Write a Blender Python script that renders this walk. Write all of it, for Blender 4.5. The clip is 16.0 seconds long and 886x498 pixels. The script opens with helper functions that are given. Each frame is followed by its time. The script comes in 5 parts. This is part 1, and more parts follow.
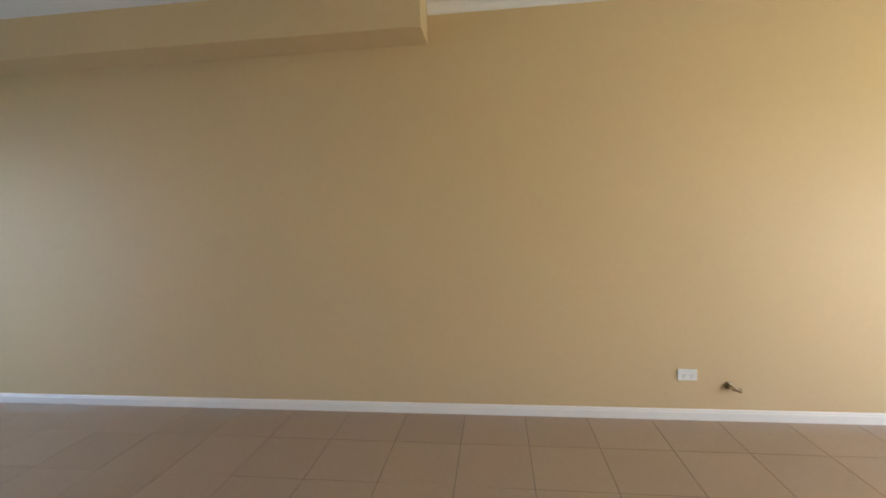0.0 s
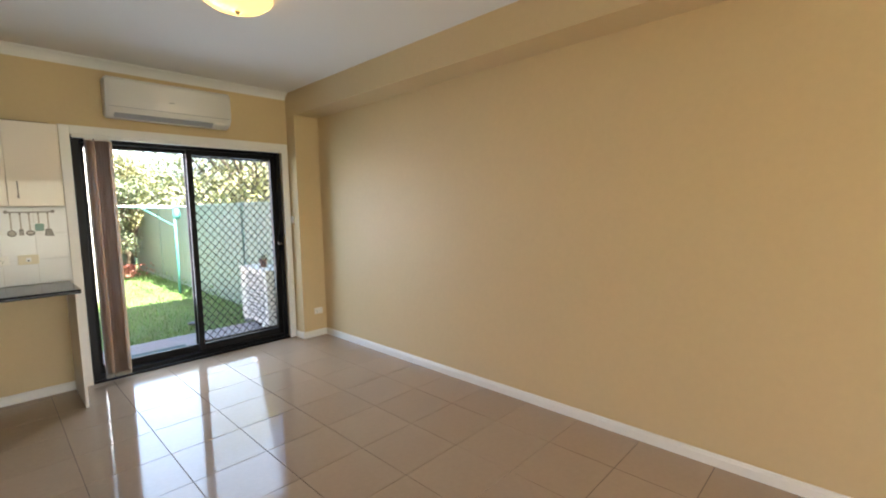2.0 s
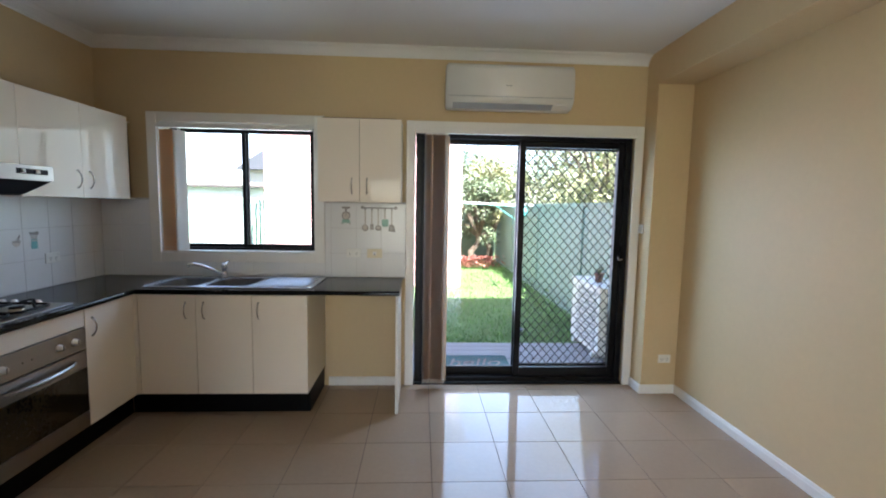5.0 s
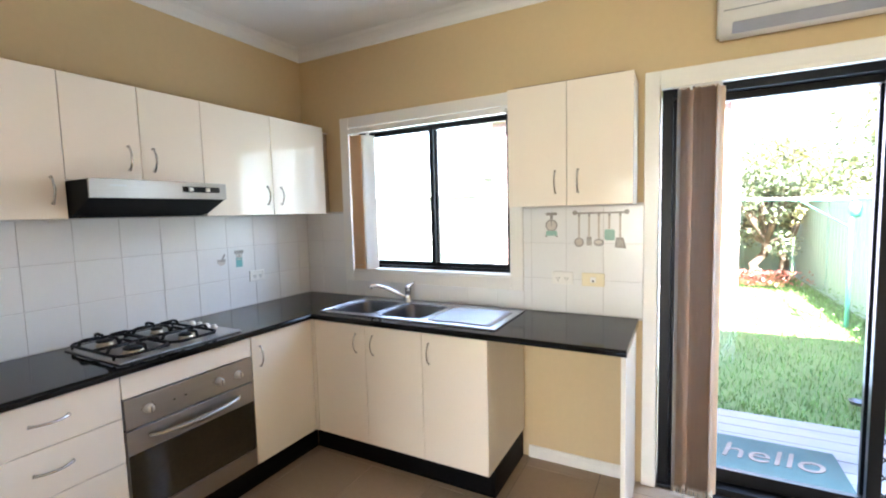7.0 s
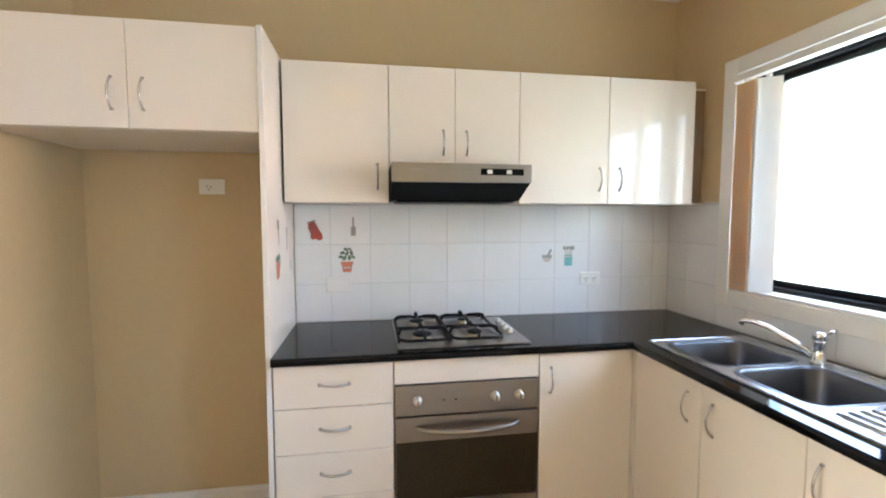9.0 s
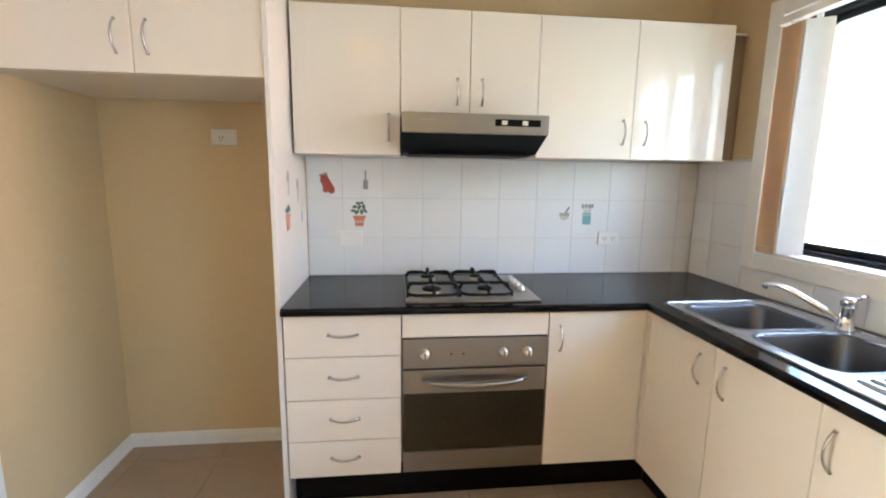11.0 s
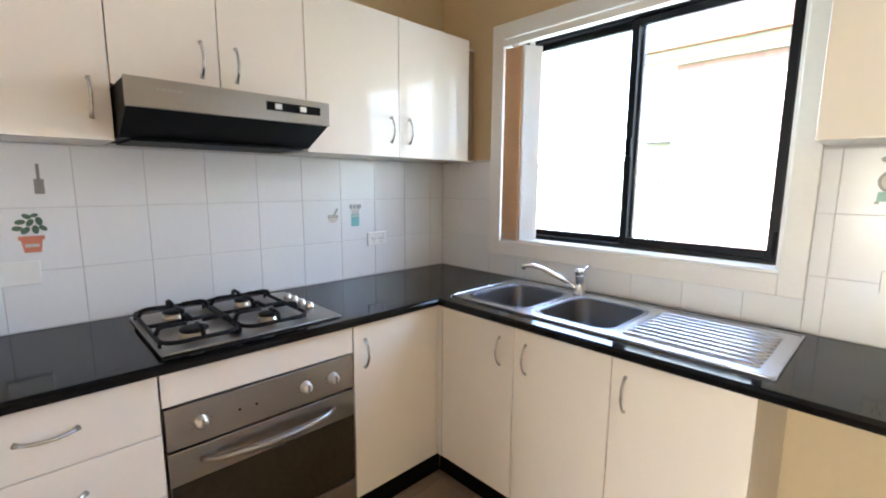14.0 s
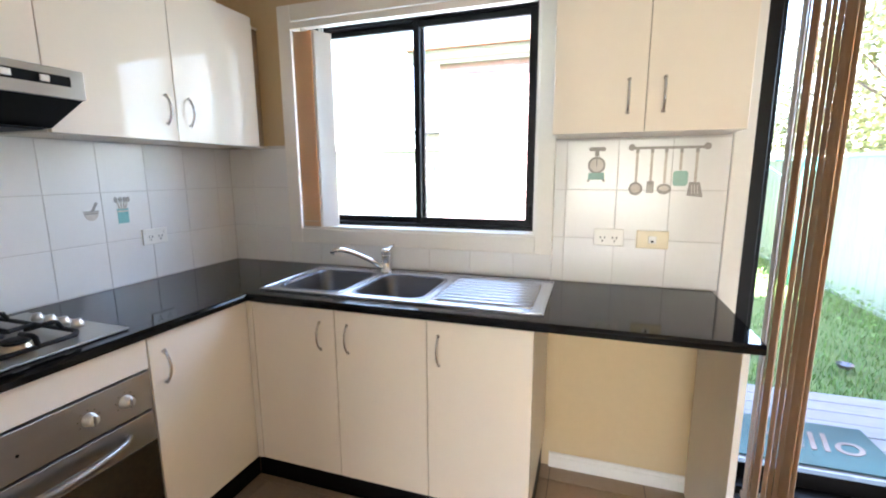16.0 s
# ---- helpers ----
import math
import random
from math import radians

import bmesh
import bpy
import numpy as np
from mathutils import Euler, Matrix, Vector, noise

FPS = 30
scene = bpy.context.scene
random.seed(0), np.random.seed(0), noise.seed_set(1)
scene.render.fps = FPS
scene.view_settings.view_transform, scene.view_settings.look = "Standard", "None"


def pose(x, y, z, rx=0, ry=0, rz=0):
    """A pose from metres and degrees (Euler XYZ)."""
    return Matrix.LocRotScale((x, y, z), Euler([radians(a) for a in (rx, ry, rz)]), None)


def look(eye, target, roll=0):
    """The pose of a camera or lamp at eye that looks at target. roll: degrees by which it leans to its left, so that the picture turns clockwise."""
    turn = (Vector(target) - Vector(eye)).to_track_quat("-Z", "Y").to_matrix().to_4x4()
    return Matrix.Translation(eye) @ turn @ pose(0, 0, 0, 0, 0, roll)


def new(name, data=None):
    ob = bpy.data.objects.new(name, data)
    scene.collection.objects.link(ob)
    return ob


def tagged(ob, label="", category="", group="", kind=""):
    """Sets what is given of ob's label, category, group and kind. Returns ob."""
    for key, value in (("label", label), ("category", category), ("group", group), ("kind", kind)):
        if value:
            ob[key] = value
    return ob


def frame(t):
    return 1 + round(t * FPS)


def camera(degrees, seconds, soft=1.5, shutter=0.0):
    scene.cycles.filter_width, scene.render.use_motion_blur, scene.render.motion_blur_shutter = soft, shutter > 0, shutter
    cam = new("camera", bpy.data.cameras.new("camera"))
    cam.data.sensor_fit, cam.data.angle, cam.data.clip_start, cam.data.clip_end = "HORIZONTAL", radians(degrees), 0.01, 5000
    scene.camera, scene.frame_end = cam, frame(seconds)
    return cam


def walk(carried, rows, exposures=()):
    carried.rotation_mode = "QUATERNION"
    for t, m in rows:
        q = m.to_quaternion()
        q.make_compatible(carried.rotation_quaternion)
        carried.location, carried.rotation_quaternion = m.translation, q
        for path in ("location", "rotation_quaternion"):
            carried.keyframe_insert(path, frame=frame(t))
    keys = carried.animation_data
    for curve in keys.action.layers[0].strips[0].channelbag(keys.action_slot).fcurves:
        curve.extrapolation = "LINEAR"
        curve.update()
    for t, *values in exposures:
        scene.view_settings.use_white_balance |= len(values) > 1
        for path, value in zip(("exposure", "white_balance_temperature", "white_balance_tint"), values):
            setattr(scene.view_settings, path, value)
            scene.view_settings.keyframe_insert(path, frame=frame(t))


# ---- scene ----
cam = camera(90.3, 16.0, soft=2.0)
PATH = [
    (0, (1.667, -4.733, 1.387), (3.645, -4.495, 1.209), -1.7),
    (0.5, (1.642, -4.71, 1.47), (3.558, -4.184, 1.245), -1.9),
    (1, (1.647, -4.683, 1.438), (3.466, -3.877, 1.231), -1.8),
    (1.5, (1.773, -4.674, 1.461), (3.421, -3.559, 1.256), -0.8),
    (2, (1.886, -4.628, 1.443), (3.321, -3.248, 1.249), -1.1),
    (2.5, (1.917, -4.582, 1.438), (3.052, -2.945, 1.254), -1.5),
    (3, (1.987, -4.554, 1.45), (2.813, -2.744, 1.25), -0.4),
    (3.2, (2.015, -4.522, 1.454), (2.757, -2.676, 1.242), -0.0),
    (5.3, (2.517, -3.379, 1.48), (2.463, -1.388, 1.294), 0.4),
    (5.5, (2.531, -3.286, 1.467), (2.358, -1.302, 1.29), -0.1),
    (6, (2.559, -3.063, 1.481), (2.091, -1.125, 1.321), -0.2),
    (6.5, (2.546, -2.753, 1.45), (1.901, -0.866, 1.292), -0.5),
    (7, (2.519, -2.484, 1.479), (1.571, -0.731, 1.315), -1.5),
    (7.5, (2.52, -2.2, 1.446), (1.212, -0.694, 1.31), -0.3),
    (8, (2.401, -1.997, 1.41), (0.856, -0.734, 1.276), -0.3),
    (8.5, (2.309, -1.829, 1.427), (0.486, -1.018, 1.286), -1.2),
    (9, (2.282, -1.686, 1.429), (0.313, -1.365, 1.286), -0.0),
    (9.5, (2.295, -1.636, 1.454), (0.305, -1.487, 1.31), -0.1),
    (10, (2.289, -1.616, 1.428), (0.299, -1.509, 1.261), -0.2),
    (10.2, (2.278, -1.618, 1.403), (0.293, -1.51, 1.18), -0.0),
    (12.3, (2.211, -1.686, 1.398), (0.321, -1.225, 0.936), 1.0),
    (12.5, (2.191, -1.721, 1.406), (0.339, -1.095, 0.984), 0.6),
    (13, (2.126, -1.773, 1.369), (0.389, -0.841, 1.034), 0.0),
    (13.5, (2.007, -1.802, 1.376), (0.421, -0.618, 1.087), 0.3),
    (14, (1.902, -1.832, 1.377), (0.479, -0.458, 1.084), 0.4),
    (14.5, (1.854, -1.895, 1.374), (0.691, -0.294, 1.081), 0.1),
    (15, (1.842, -1.931, 1.378), (0.92, -0.186, 1.057), -0.1),
    (15.5, (1.859, -1.931, 1.369), (1.112, -0.105, 1.039), -0.1),
    (16, (1.862, -1.942, 1.367), (1.238, -0.073, 1.024), -0.3),
]
EXPOSURE = [(0.0, 2.82, 5950, 13), (0.5, 3.15, 6350, 12), (1.5, 3.2, 6800, 15), (2.5, 3.25, 6600, 15), (3.2, 3.2, 6350, 13), (5.3, 3.0, 5950, 16), (6.0, 3.1, 5950, 17), (6.5, 3.93, 6050, 17), (7.0, 4.3, 6150, 17), (7.5, 4.35, 6250, 17), (9.0, 4.5, 6400, 16), (10.0, 4.53, 6500, 16), (13.0, 4.45, 6250, 17), (16.0, 4.22, 6200, 19)]
walk(cam, [(t, look(eye, target, roll)) for t, eye, target, roll in PATH], EXPOSURE)

# ---- world, sun, exposure ----
SUN_DIR = Vector((0.22, -0.68, 1.0)).normalized()
world = bpy.data.worlds.new("sky")
scene.world = world
world.use_nodes = True
wn = world.node_tree.nodes
sky = wn.new("ShaderNodeTexSky")
sky.sky_type = 'NISHITA'
sky.sun_disc = False
sky.sun_elevation = math.asin(SUN_DIR.z)
sky.sun_rotation = math.atan2(SUN_DIR.x, SUN_DIR.y)
world.node_tree.links.new(sky.outputs[0], wn["Background"].inputs[0])
wn["Background"].inputs[1].default_value = 0.15

sun_data = bpy.data.lights.new("sun", 'SUN')
sun_data.energy = 5.0
sun_data.angle = radians(0.53)
sun_data.color = (1.0, 0.95, 0.87)
sun = new("sun", sun_data)
sun.matrix_world = look(SUN_DIR * 30, (0, 0, 0))


def sky_lamp(name, x0, x1, z0, z1, y, towards, watts, color, down=0.0, spread=180.0):
    """Daylight that comes in by one opening."""
    d = bpy.data.lights.new(name, 'AREA')
    d.shape, d.size, d.size_y, d.energy, d.color = 'RECTANGLE', x1 - x0, z1 - z0, watts, color
    d.spread = radians(spread)
    ob = new(name, d)
    c = Vector(((x0 + x1) / 2, y, (z0 + z1) / 2))
    ob.matrix_world = look(c, c + Vector((0, towards, -down)))
    return ob


sky_lamp("daylight_door", 2.47, 4.15, 0.36, 2.02, 0.60, -1, 6.0, (0.57, 0.75, 1.0), 0.36, 160.0)
sky_lamp("daylight_kitchen_window", 0.5, 1.6, 1.12, 2.05, 0.24, -1, 1.1, (0.70, 0.85, 1.0), 0.1)
sky_lamp("daylight_living_window", 1.15, 3.65, 0.3, 1.42, -9.05, 1, 8.3, (1.0, 0.95, 0.88))


# ---- materials ----
def mat(name, color, rough=0.5, metal=0.0, vary=0.06, scale=6.0, fine=60.0, bump=0.0, bump_scale=80.0, per_piece=0.0,
        coat=0.0, spec=0.5, island=0.0, stretch=(1, 1, 1), rough_vary=0.0):
    m = bpy.data.materials.new(name)
    m.use_nodes = True
    nt = m.node_tree
    n, l = nt.nodes, nt.links
    b = n["Principled BSDF"]
    b.inputs["Roughness"].default_value = rough
    b.inputs["Metallic"].default_value = metal
    b.inputs["Coat Weight"].default_value = coat
    b.inputs["Specular IOR Level"].default_value = spec
    tc = n.new("ShaderNodeTexCoord")
    mp = n.new("ShaderNodeMapping")
    mp.inputs["Scale"].default_value = stretch
    l.new(tc.outputs["Object"], mp.inputs[0])
    n1 = n.new("ShaderNodeTexNoise")
    n1.inputs["Scale"].default_value, n1.inputs["Detail"].default_value = scale, 4
    n2 = n.new("ShaderNodeTexNoise")
    n2.inputs["Scale"].default_value, n2.inputs["Detail"].default_value = fine, 3
    l.new(mp.outputs[0], n1.inputs[0])
    l.new(mp.outputs[0], n2.inputs[0])
    add = n.new("ShaderNodeMath")
    add.operation = 'ADD'
    l.new(n1.outputs[0], add.inputs[0])
    l.new(n2.outputs[0], add.inputs[1])
    val = n.new("ShaderNodeMapRange")
    val.inputs[1].default_value, val.inputs[2].default_value = 0.6, 1.4
    val.inputs[3].default_value, val.inputs[4].default_value = 1 - vary, 1 + vary
    l.new(add.outputs[0], val.inputs[0])
    last = val.outputs[0]
    if per_piece or island:
        if per_piece:
            src = n.new("ShaderNodeObjectInfo").outputs["Random"]
            amt = per_piece
        else:
            src = n.new("ShaderNodeNewGeometry").outputs["Random Per Island"]
            amt = island
        pr = n.new("ShaderNodeMapRange")
        pr.inputs[3].default_value, pr.inputs[4].default_value = 1 - amt, 1 + amt
        l.new(src, pr.inputs[0])
        mu = n.new("ShaderNodeMath")
        mu.operation = 'MULTIPLY'
        l.new(last, mu.inputs[0])
        l.new(pr.outputs[0], mu.inputs[1])
        last = mu.outputs[0]
    sc = n.new("ShaderNodeVectorMath")
    sc.operation = 'SCALE'
    sc.inputs[0].default_value = color
    l.new(last, sc.inputs["Scale"])
    l.new(sc.outputs[0], b.inputs["Base Color"])
    if rough_vary:
        rv = n.new("ShaderNodeMapRange")
        rv.inputs[1].default_value, rv.inputs[2].default_value = 0.35, 0.65
        rv.inputs[3].default_value, rv.inputs[4].default_value = rough - rough_vary, rough + rough_vary
        l.new(n1.outputs[0], rv.inputs[0])
        l.new(rv.outputs[0], b.inputs["Roughness"])
    if bump:
        n3 = n.new("ShaderNodeTexNoise")
        n3.inputs["Scale"].default_value, n3.inputs["Detail"].default_value = bump_scale, 4
        l.new(mp.outputs[0], n3.inputs[0])
        bp = n.new("ShaderNodeBump")
        bp.inputs["Strength"].default_value, bp.inputs["Distance"].default_value = bump, 0.002
        l.new(n3.outputs[0], bp.inputs["Height"])
        l.new(bp.outputs[0], b.inputs["Normal"])
    return m


def glass(name, tint=(1, 1, 1)):
    m = bpy.data.materials.new(name)
    m.use_nodes = True
    n, l = m.node_tree.nodes, m.node_tree.links
    n.remove(n["Principled BSDF"])
    tr = n.new("ShaderNodeBsdfTransparent")
    tr.inputs[0].default_value = (*tint, 1)
    gl = n.new("ShaderNodeBsdfGlossy")
    gl.inputs["Roughness"].default_value = 0.02
    lw = n.new("ShaderNodeLayerWeight")
    lw.inputs[0].default_value = 0.5
    po = n.new("ShaderNodeMath")
    po.operation = 'POWER'
    po.inputs[1].default_value = 5.0
    l.new(lw.outputs["Facing"], po.inputs[0])
    fr = n.new("ShaderNodeMapRange")
    fr.inputs[3].default_value, fr.inputs[4].default_value = 0.035, 0.9
    l.new(po.outputs[0], fr.inputs[0])
    mx = n.new("ShaderNodeMixShader")
    l.new(fr.outputs[0], mx.inputs[0])
    l.new(tr.outputs[0], mx.inputs[1])
    l.new(gl.outputs[0], mx.inputs[2])
    l.new(mx.outputs[0], n["Material Output"].inputs[0])
    return m


def glow(name, color, strength):
    m = bpy.data.materials.new(name)
    m.use_nodes = True
    b = m.node_tree.nodes["Principled BSDF"]
    b.inputs["Base Color"].default_value = (*color, 1)
    b.inputs["Roughness"].default_value = 0.25
    b.inputs["Emission Color"].default_value = (*color, 1)
    b.inputs["Emission Strength"].default_value = strength
    return m


M_WALL = mat("tan_wall_paint", (0.61, 0.465, 0.264), 0.55, vary=0.03, scale=1.2, fine=30, bump=0.12, bump_scale=260)
M_CEIL = mat("ceiling_paint", (0.78, 0.78, 0.77), 0.8, vary=0.02, scale=1.5, bump=0.08, bump_scale=200)
M_TRIM = mat("white_trim_paint", (0.80, 0.78, 0.73), 0.3, vary=0.03, scale=5, bump=0.05, bump_scale=60)
M_CREAM = mat("cream_gloss_laminate", (0.84, 0.765, 0.66), 0.06, vary=0.012, scale=2, bump=0.010, bump_scale=10, spec=0.27)
M_CARC = mat("cream_melamine", (0.75, 0.68, 0.58), 0.35, vary=0.02)
M_FILL = mat("brown_filler_board", (0.30, 0.22, 0.15), 0.6, vary=0.1, stretch=(1, 1, 0.1))
M_BLACKTOP = mat("black_speckled_benchtop", (0.003, 0.0028, 0.003), 0.07, vary=0.5, scale=40, fine=400, rough_vary=0.02, spec=0.22)
M_KICK = mat("black_kickboard", (0.003, 0.003, 0.0035), 0.45, vary=0.2, spec=0.15)
M_FLOOR = mat("glazed_beige_floor_tile", (0.40, 0.295, 0.205), 0.08, vary=0.05, scale=2.5, fine=40, per_piece=0.035, rough_vary=0.03, spec=0.33,
              bump=0.015, bump_scale=5)
M_GROUT = mat("floor_grout", (0.16, 0.12, 0.09), 0.9, vary=0.15)
M_TILE = mat("white_glazed_wall_tile", (0.78, 0.78, 0.77), 0.16, spec=0.36, vary=0.015, per_piece=0.015, bump=0.02, bump_scale=9)
M_WGROUT = mat("grey_wall_grout", (0.60, 0.585, 0.565), 0.9, vary=0.10)
M_STEEL = mat("brushed_steel", (0.36, 0.338, 0.315), 0.28, 1.0, vary=0.05, scale=3, fine=180, stretch=(1, 1, 14))
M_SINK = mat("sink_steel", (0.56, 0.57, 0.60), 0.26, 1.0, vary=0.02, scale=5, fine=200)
# sink steel again, with the bowls' dim reflections darkened into its colour
M_BOWLSHADE = mat("shaded_bowl_steel", (0.15, 0.155, 0.17), 0.34, 1.0, vary=0.05, scale=5, fine=140)
M_CHROME = mat("chrome", (0.75, 0.75, 0.76), 0.10, 1.0, vary=0.02)
M_HANDLE = mat("satin_nickel", (0.60, 0.59, 0.57), 0.25, 1.0, vary=0.04)
M_BLACKMETAL = mat("black_powder_coat", (0.004, 0.004, 0.0046), 0.4, vary=0.15, spec=0.2)
M_CASTIRON = mat("black_enamel_iron", (0.004, 0.004, 0.0042), 0.5, vary=0.2, spec=0.22, bump=0.1, bump_scale=200)
M_BLACKGLASS = mat("oven_glass", (0.030, 0.022, 0.011), 0.05, vary=0.25, scale=4, spec=0.45)
M_BLACKPLASTIC = mat("black_plastic", (0.0025, 0.0025, 0.0025), 0.5, vary=0.1, spec=0.12)
M_WHITEPLASTIC = mat("white_plastic", (0.80, 0.79, 0.75), 0.3, vary=0.015)
M_AGEDPLASTIC = mat("yellowed_plastic", (0.74, 0.66, 0.46), 0.3, vary=0.02)
M_GREYPLASTIC = mat("grey_plastic", (0.35, 0.36, 0.37), 0.4, vary=0.05)
M_BURNER = mat("burner_alloy", (0.52, 0.44, 0.32), 0.35, 1.0, vary=0.12, fine=90)
M_BRASS = mat("tarnished_brass", (0.36, 0.28, 0.17), 0.35, 1.0, vary=0.15, fine=90)


def fabric(name, color, through_share):
    """Woven cloth that lets some light through."""
    m = mat(name, color, 0.85, vary=0.05, scale=12, fine=300, bump=0.1, bump_scale=500)
    n, l = m.node_tree.nodes, m.node_tree.links
    b, out = n["Principled BSDF"], n["Material Output"]
    tl = n.new("ShaderNodeBsdfTranslucent")
    tl.inputs[0].default_value = (color[0], color[1] * 0.92, color[2] * 0.8, 1)
    mx = n.new("ShaderNodeMixShader")
    mx.inputs[0].default_value = through_share
    l.new(b.outputs[0], mx.inputs[1])
    l.new(tl.outputs[0], mx.inputs[2])
    l.new(mx.outputs[0], out.inputs[0])
    return m


M_BLIND = fabric("tan_blind_fabric", (0.90, 0.71, 0.47), 0.6)
M_DOORBLIND = fabric("taupe_blind_fabric", (0.70, 0.56, 0.41), 0.5)
M_BLINDW = fabric("pale_blind_fabric", (0.74, 0.70, 0.64), 0.3)
M_GLASS = glass("window_glass", (0.96, 0.98, 0.97))
M_LAMPGLASS = glow("amber_lamp_glass", (1.0, 0.62, 0.17), 0.26)
M_RED = mat("sticker_red", (0.36, 0.07, 0.05), 0.4, vary=0.15, fine=200)
M_TERRA = mat("sticker_terracotta", (0.62, 0.20, 0.12), 0.4, vary=0.1)
M_LEAFST = mat("sticker_green", (0.09, 0.16, 0.10), 0.4, vary=0.25)
M_MINT = mat("sticker_mint", (0.27, 0.46, 0.39), 0.4, vary=0.1)
M_TEAL = mat("sticker_teal", (0.16, 0.42, 0.42), 0.4, vary=0.1)
M_STGREY = mat("sticker_grey", (0.30, 0.28, 0.26), 0.4, vary=0.2, fine=150)
M_STPALE = mat("sticker_pale", (0.55, 0.50, 0.45), 0.4, vary=0.1)
M_STWOOD = mat("sticker_wood", (0.48, 0.43, 0.37), 0.4, vary=0.15)
M_FENCE = mat("pale_green_steel_fence", (0.27, 0.37, 0.32), 0.45, vary=0.05, scale=3)
M_DECK = mat("weathered_grey_decking", (0.26, 0.255, 0.26), 0.75, vary=0.18, scale=5, fine=60, per_piece=0.12, stretch=(0.15, 1, 1), bump=0.3, bump_scale=40)
M_SOIL = mat("lawn_ground", (0.10, 0.16, 0.05), 0.95, vary=0.35, scale=1.5, fine=30, bump=0.6, bump_scale=30)
M_GRASS = mat("grass_blades", (0.13, 0.25, 0.06), 0.6, vary=0.25, scale=1.0, fine=8, island=0.4)
M_LEAF = mat("yellow_green_leaves", (0.32, 0.32, 0.16), 0.5, vary=0.3, scale=1.5, fine=8, island=0.55)
M_LEAFD = mat("dark_green_leaves", (0.15, 0.19, 0.11), 0.5, vary=0.3, scale=1.5, fine=8, island=0.5)
M_BARK = mat("bark", (0.12, 0.09, 0.065), 0.9, vary=0.3, bump=0.6, bump_scale=30)
M_FLOWER = mat("red_flowers", (0.42, 0.17, 0.14), 0.6, vary=0.2, island=0.4)
M_BRICK = mat("pink_brick", (0.60, 0.36, 0.35), 0.85, vary=0.08, scale=3, fine=40, island=0.18, bump=0.4, bump_scale=60)
M_MORTAR = mat("mortar", (0.45, 0.42, 0.38), 0.95, vary=0.1)
M_GUTTER = mat("cream_gutter_paint", (0.72, 0.70, 0.66), 0.4, vary=0.04)
M_ROOF = mat("terracotta_roof_tile", (0.30, 0.15, 0.11), 0.8, vary=0.2, island=0.2)
M_RENDERWALL = mat("outer_render", (0.50, 0.44, 0.36), 0.85, vary=0.06, bump=0.2)
M_MAT = mat("teal_coir_mat", (0.035, 0.085, 0.085), 0.95, vary=0.3, fine=200, bump=0.8, bump_scale=300)
M_MATTEXT = mat("mat_lettering", (0.20, 0.15, 0.13), 0.95, vary=0.5, fine=200)
M_LINE = mat("turquoise_paint", (0.10, 0.40, 0.38), 0.4, vary=0.08)
M_CORD = mat("white_cord", (0.75, 0.75, 0.72), 0.6, vary=0.05)
M_CLAY = mat("brown_clay", (0.20, 0.085, 0.06), 0.7, vary=0.15)
M_POT = mat("dark_pot", (0.05, 0.035, 0.03), 0.7, vary=0.2)


# ---- helpers ----
BASE = {}


def V(*a):
    return Vector(a)


def thing(name, base, label, category, group="", kind=""):
    ob = new(name)
    ob.empty_display_size = 0.05
    ob.location = base
    BASE[ob.name] = Vector(base)
    return tagged(ob, label, category, group, kind)


def finish(bm, name, material, smooth=False):
    me = bpy.data.meshes.new(name)
    if smooth:
        for f in bm.faces:
            f.smooth = True
    bm.to_mesh(me)
    bm.free()
    me.materials.append(material)
    return me


def part(name, bm, material, parent, label="", smooth=False):
    """One mesh under a thing or a part; bm is in world metres."""
    base = BASE[parent.name]
    bmesh.ops.translate(bm, verts=bm.verts, vec=-base)
    ob = new(name, finish(bm, name, material, smooth))
    ob.parent = parent
    BASE[ob.name] = base
    if label:
        tagged(ob, label)
    return ob


def solo(name, bm, material, label, category="", kind="", base=(0, 0, 0), smooth=False):
    """A thing, or a piece of the setting, that is one mesh."""
    base = Vector(base)
    bmesh.ops.translate(bm, verts=bm.verts, vec=-base)
    ob = new(name, finish(bm, name, material, smooth))
    ob.location = base
    BASE[ob.name] = base
    return tagged(ob, label, category, "", kind)


def cuboid(bm, x0, x1, y0, y1, z0, z1, bev=0.0, seg=2):
    r = bmesh.ops.create_cube(bm, size=1.0)
    vs = r["verts"]
    bmesh.ops.scale(bm, vec=(x1 - x0, y1 - y0, z1 - z0), verts=vs)
    bmesh.ops.translate(bm, vec=((x0 + x1) / 2, (y0 + y1) / 2, (z0 + z1) / 2), verts=vs)
    if bev:
        es = list({e for v in vs for e in v.link_edges})
        bmesh.ops.bevel(bm, geom=es, offset=bev, segments=seg, affect='EDGES', profile=0.5)
    return bm


def box(x0, x1, y0, y1, z0, z1, bev=0.0, seg=2):
    return cuboid(bmesh.new(), min(x0, x1), max(x0, x1), min(y0, y1), max(y0, y1), min(z0, z1), max(z0, z1), bev, seg)


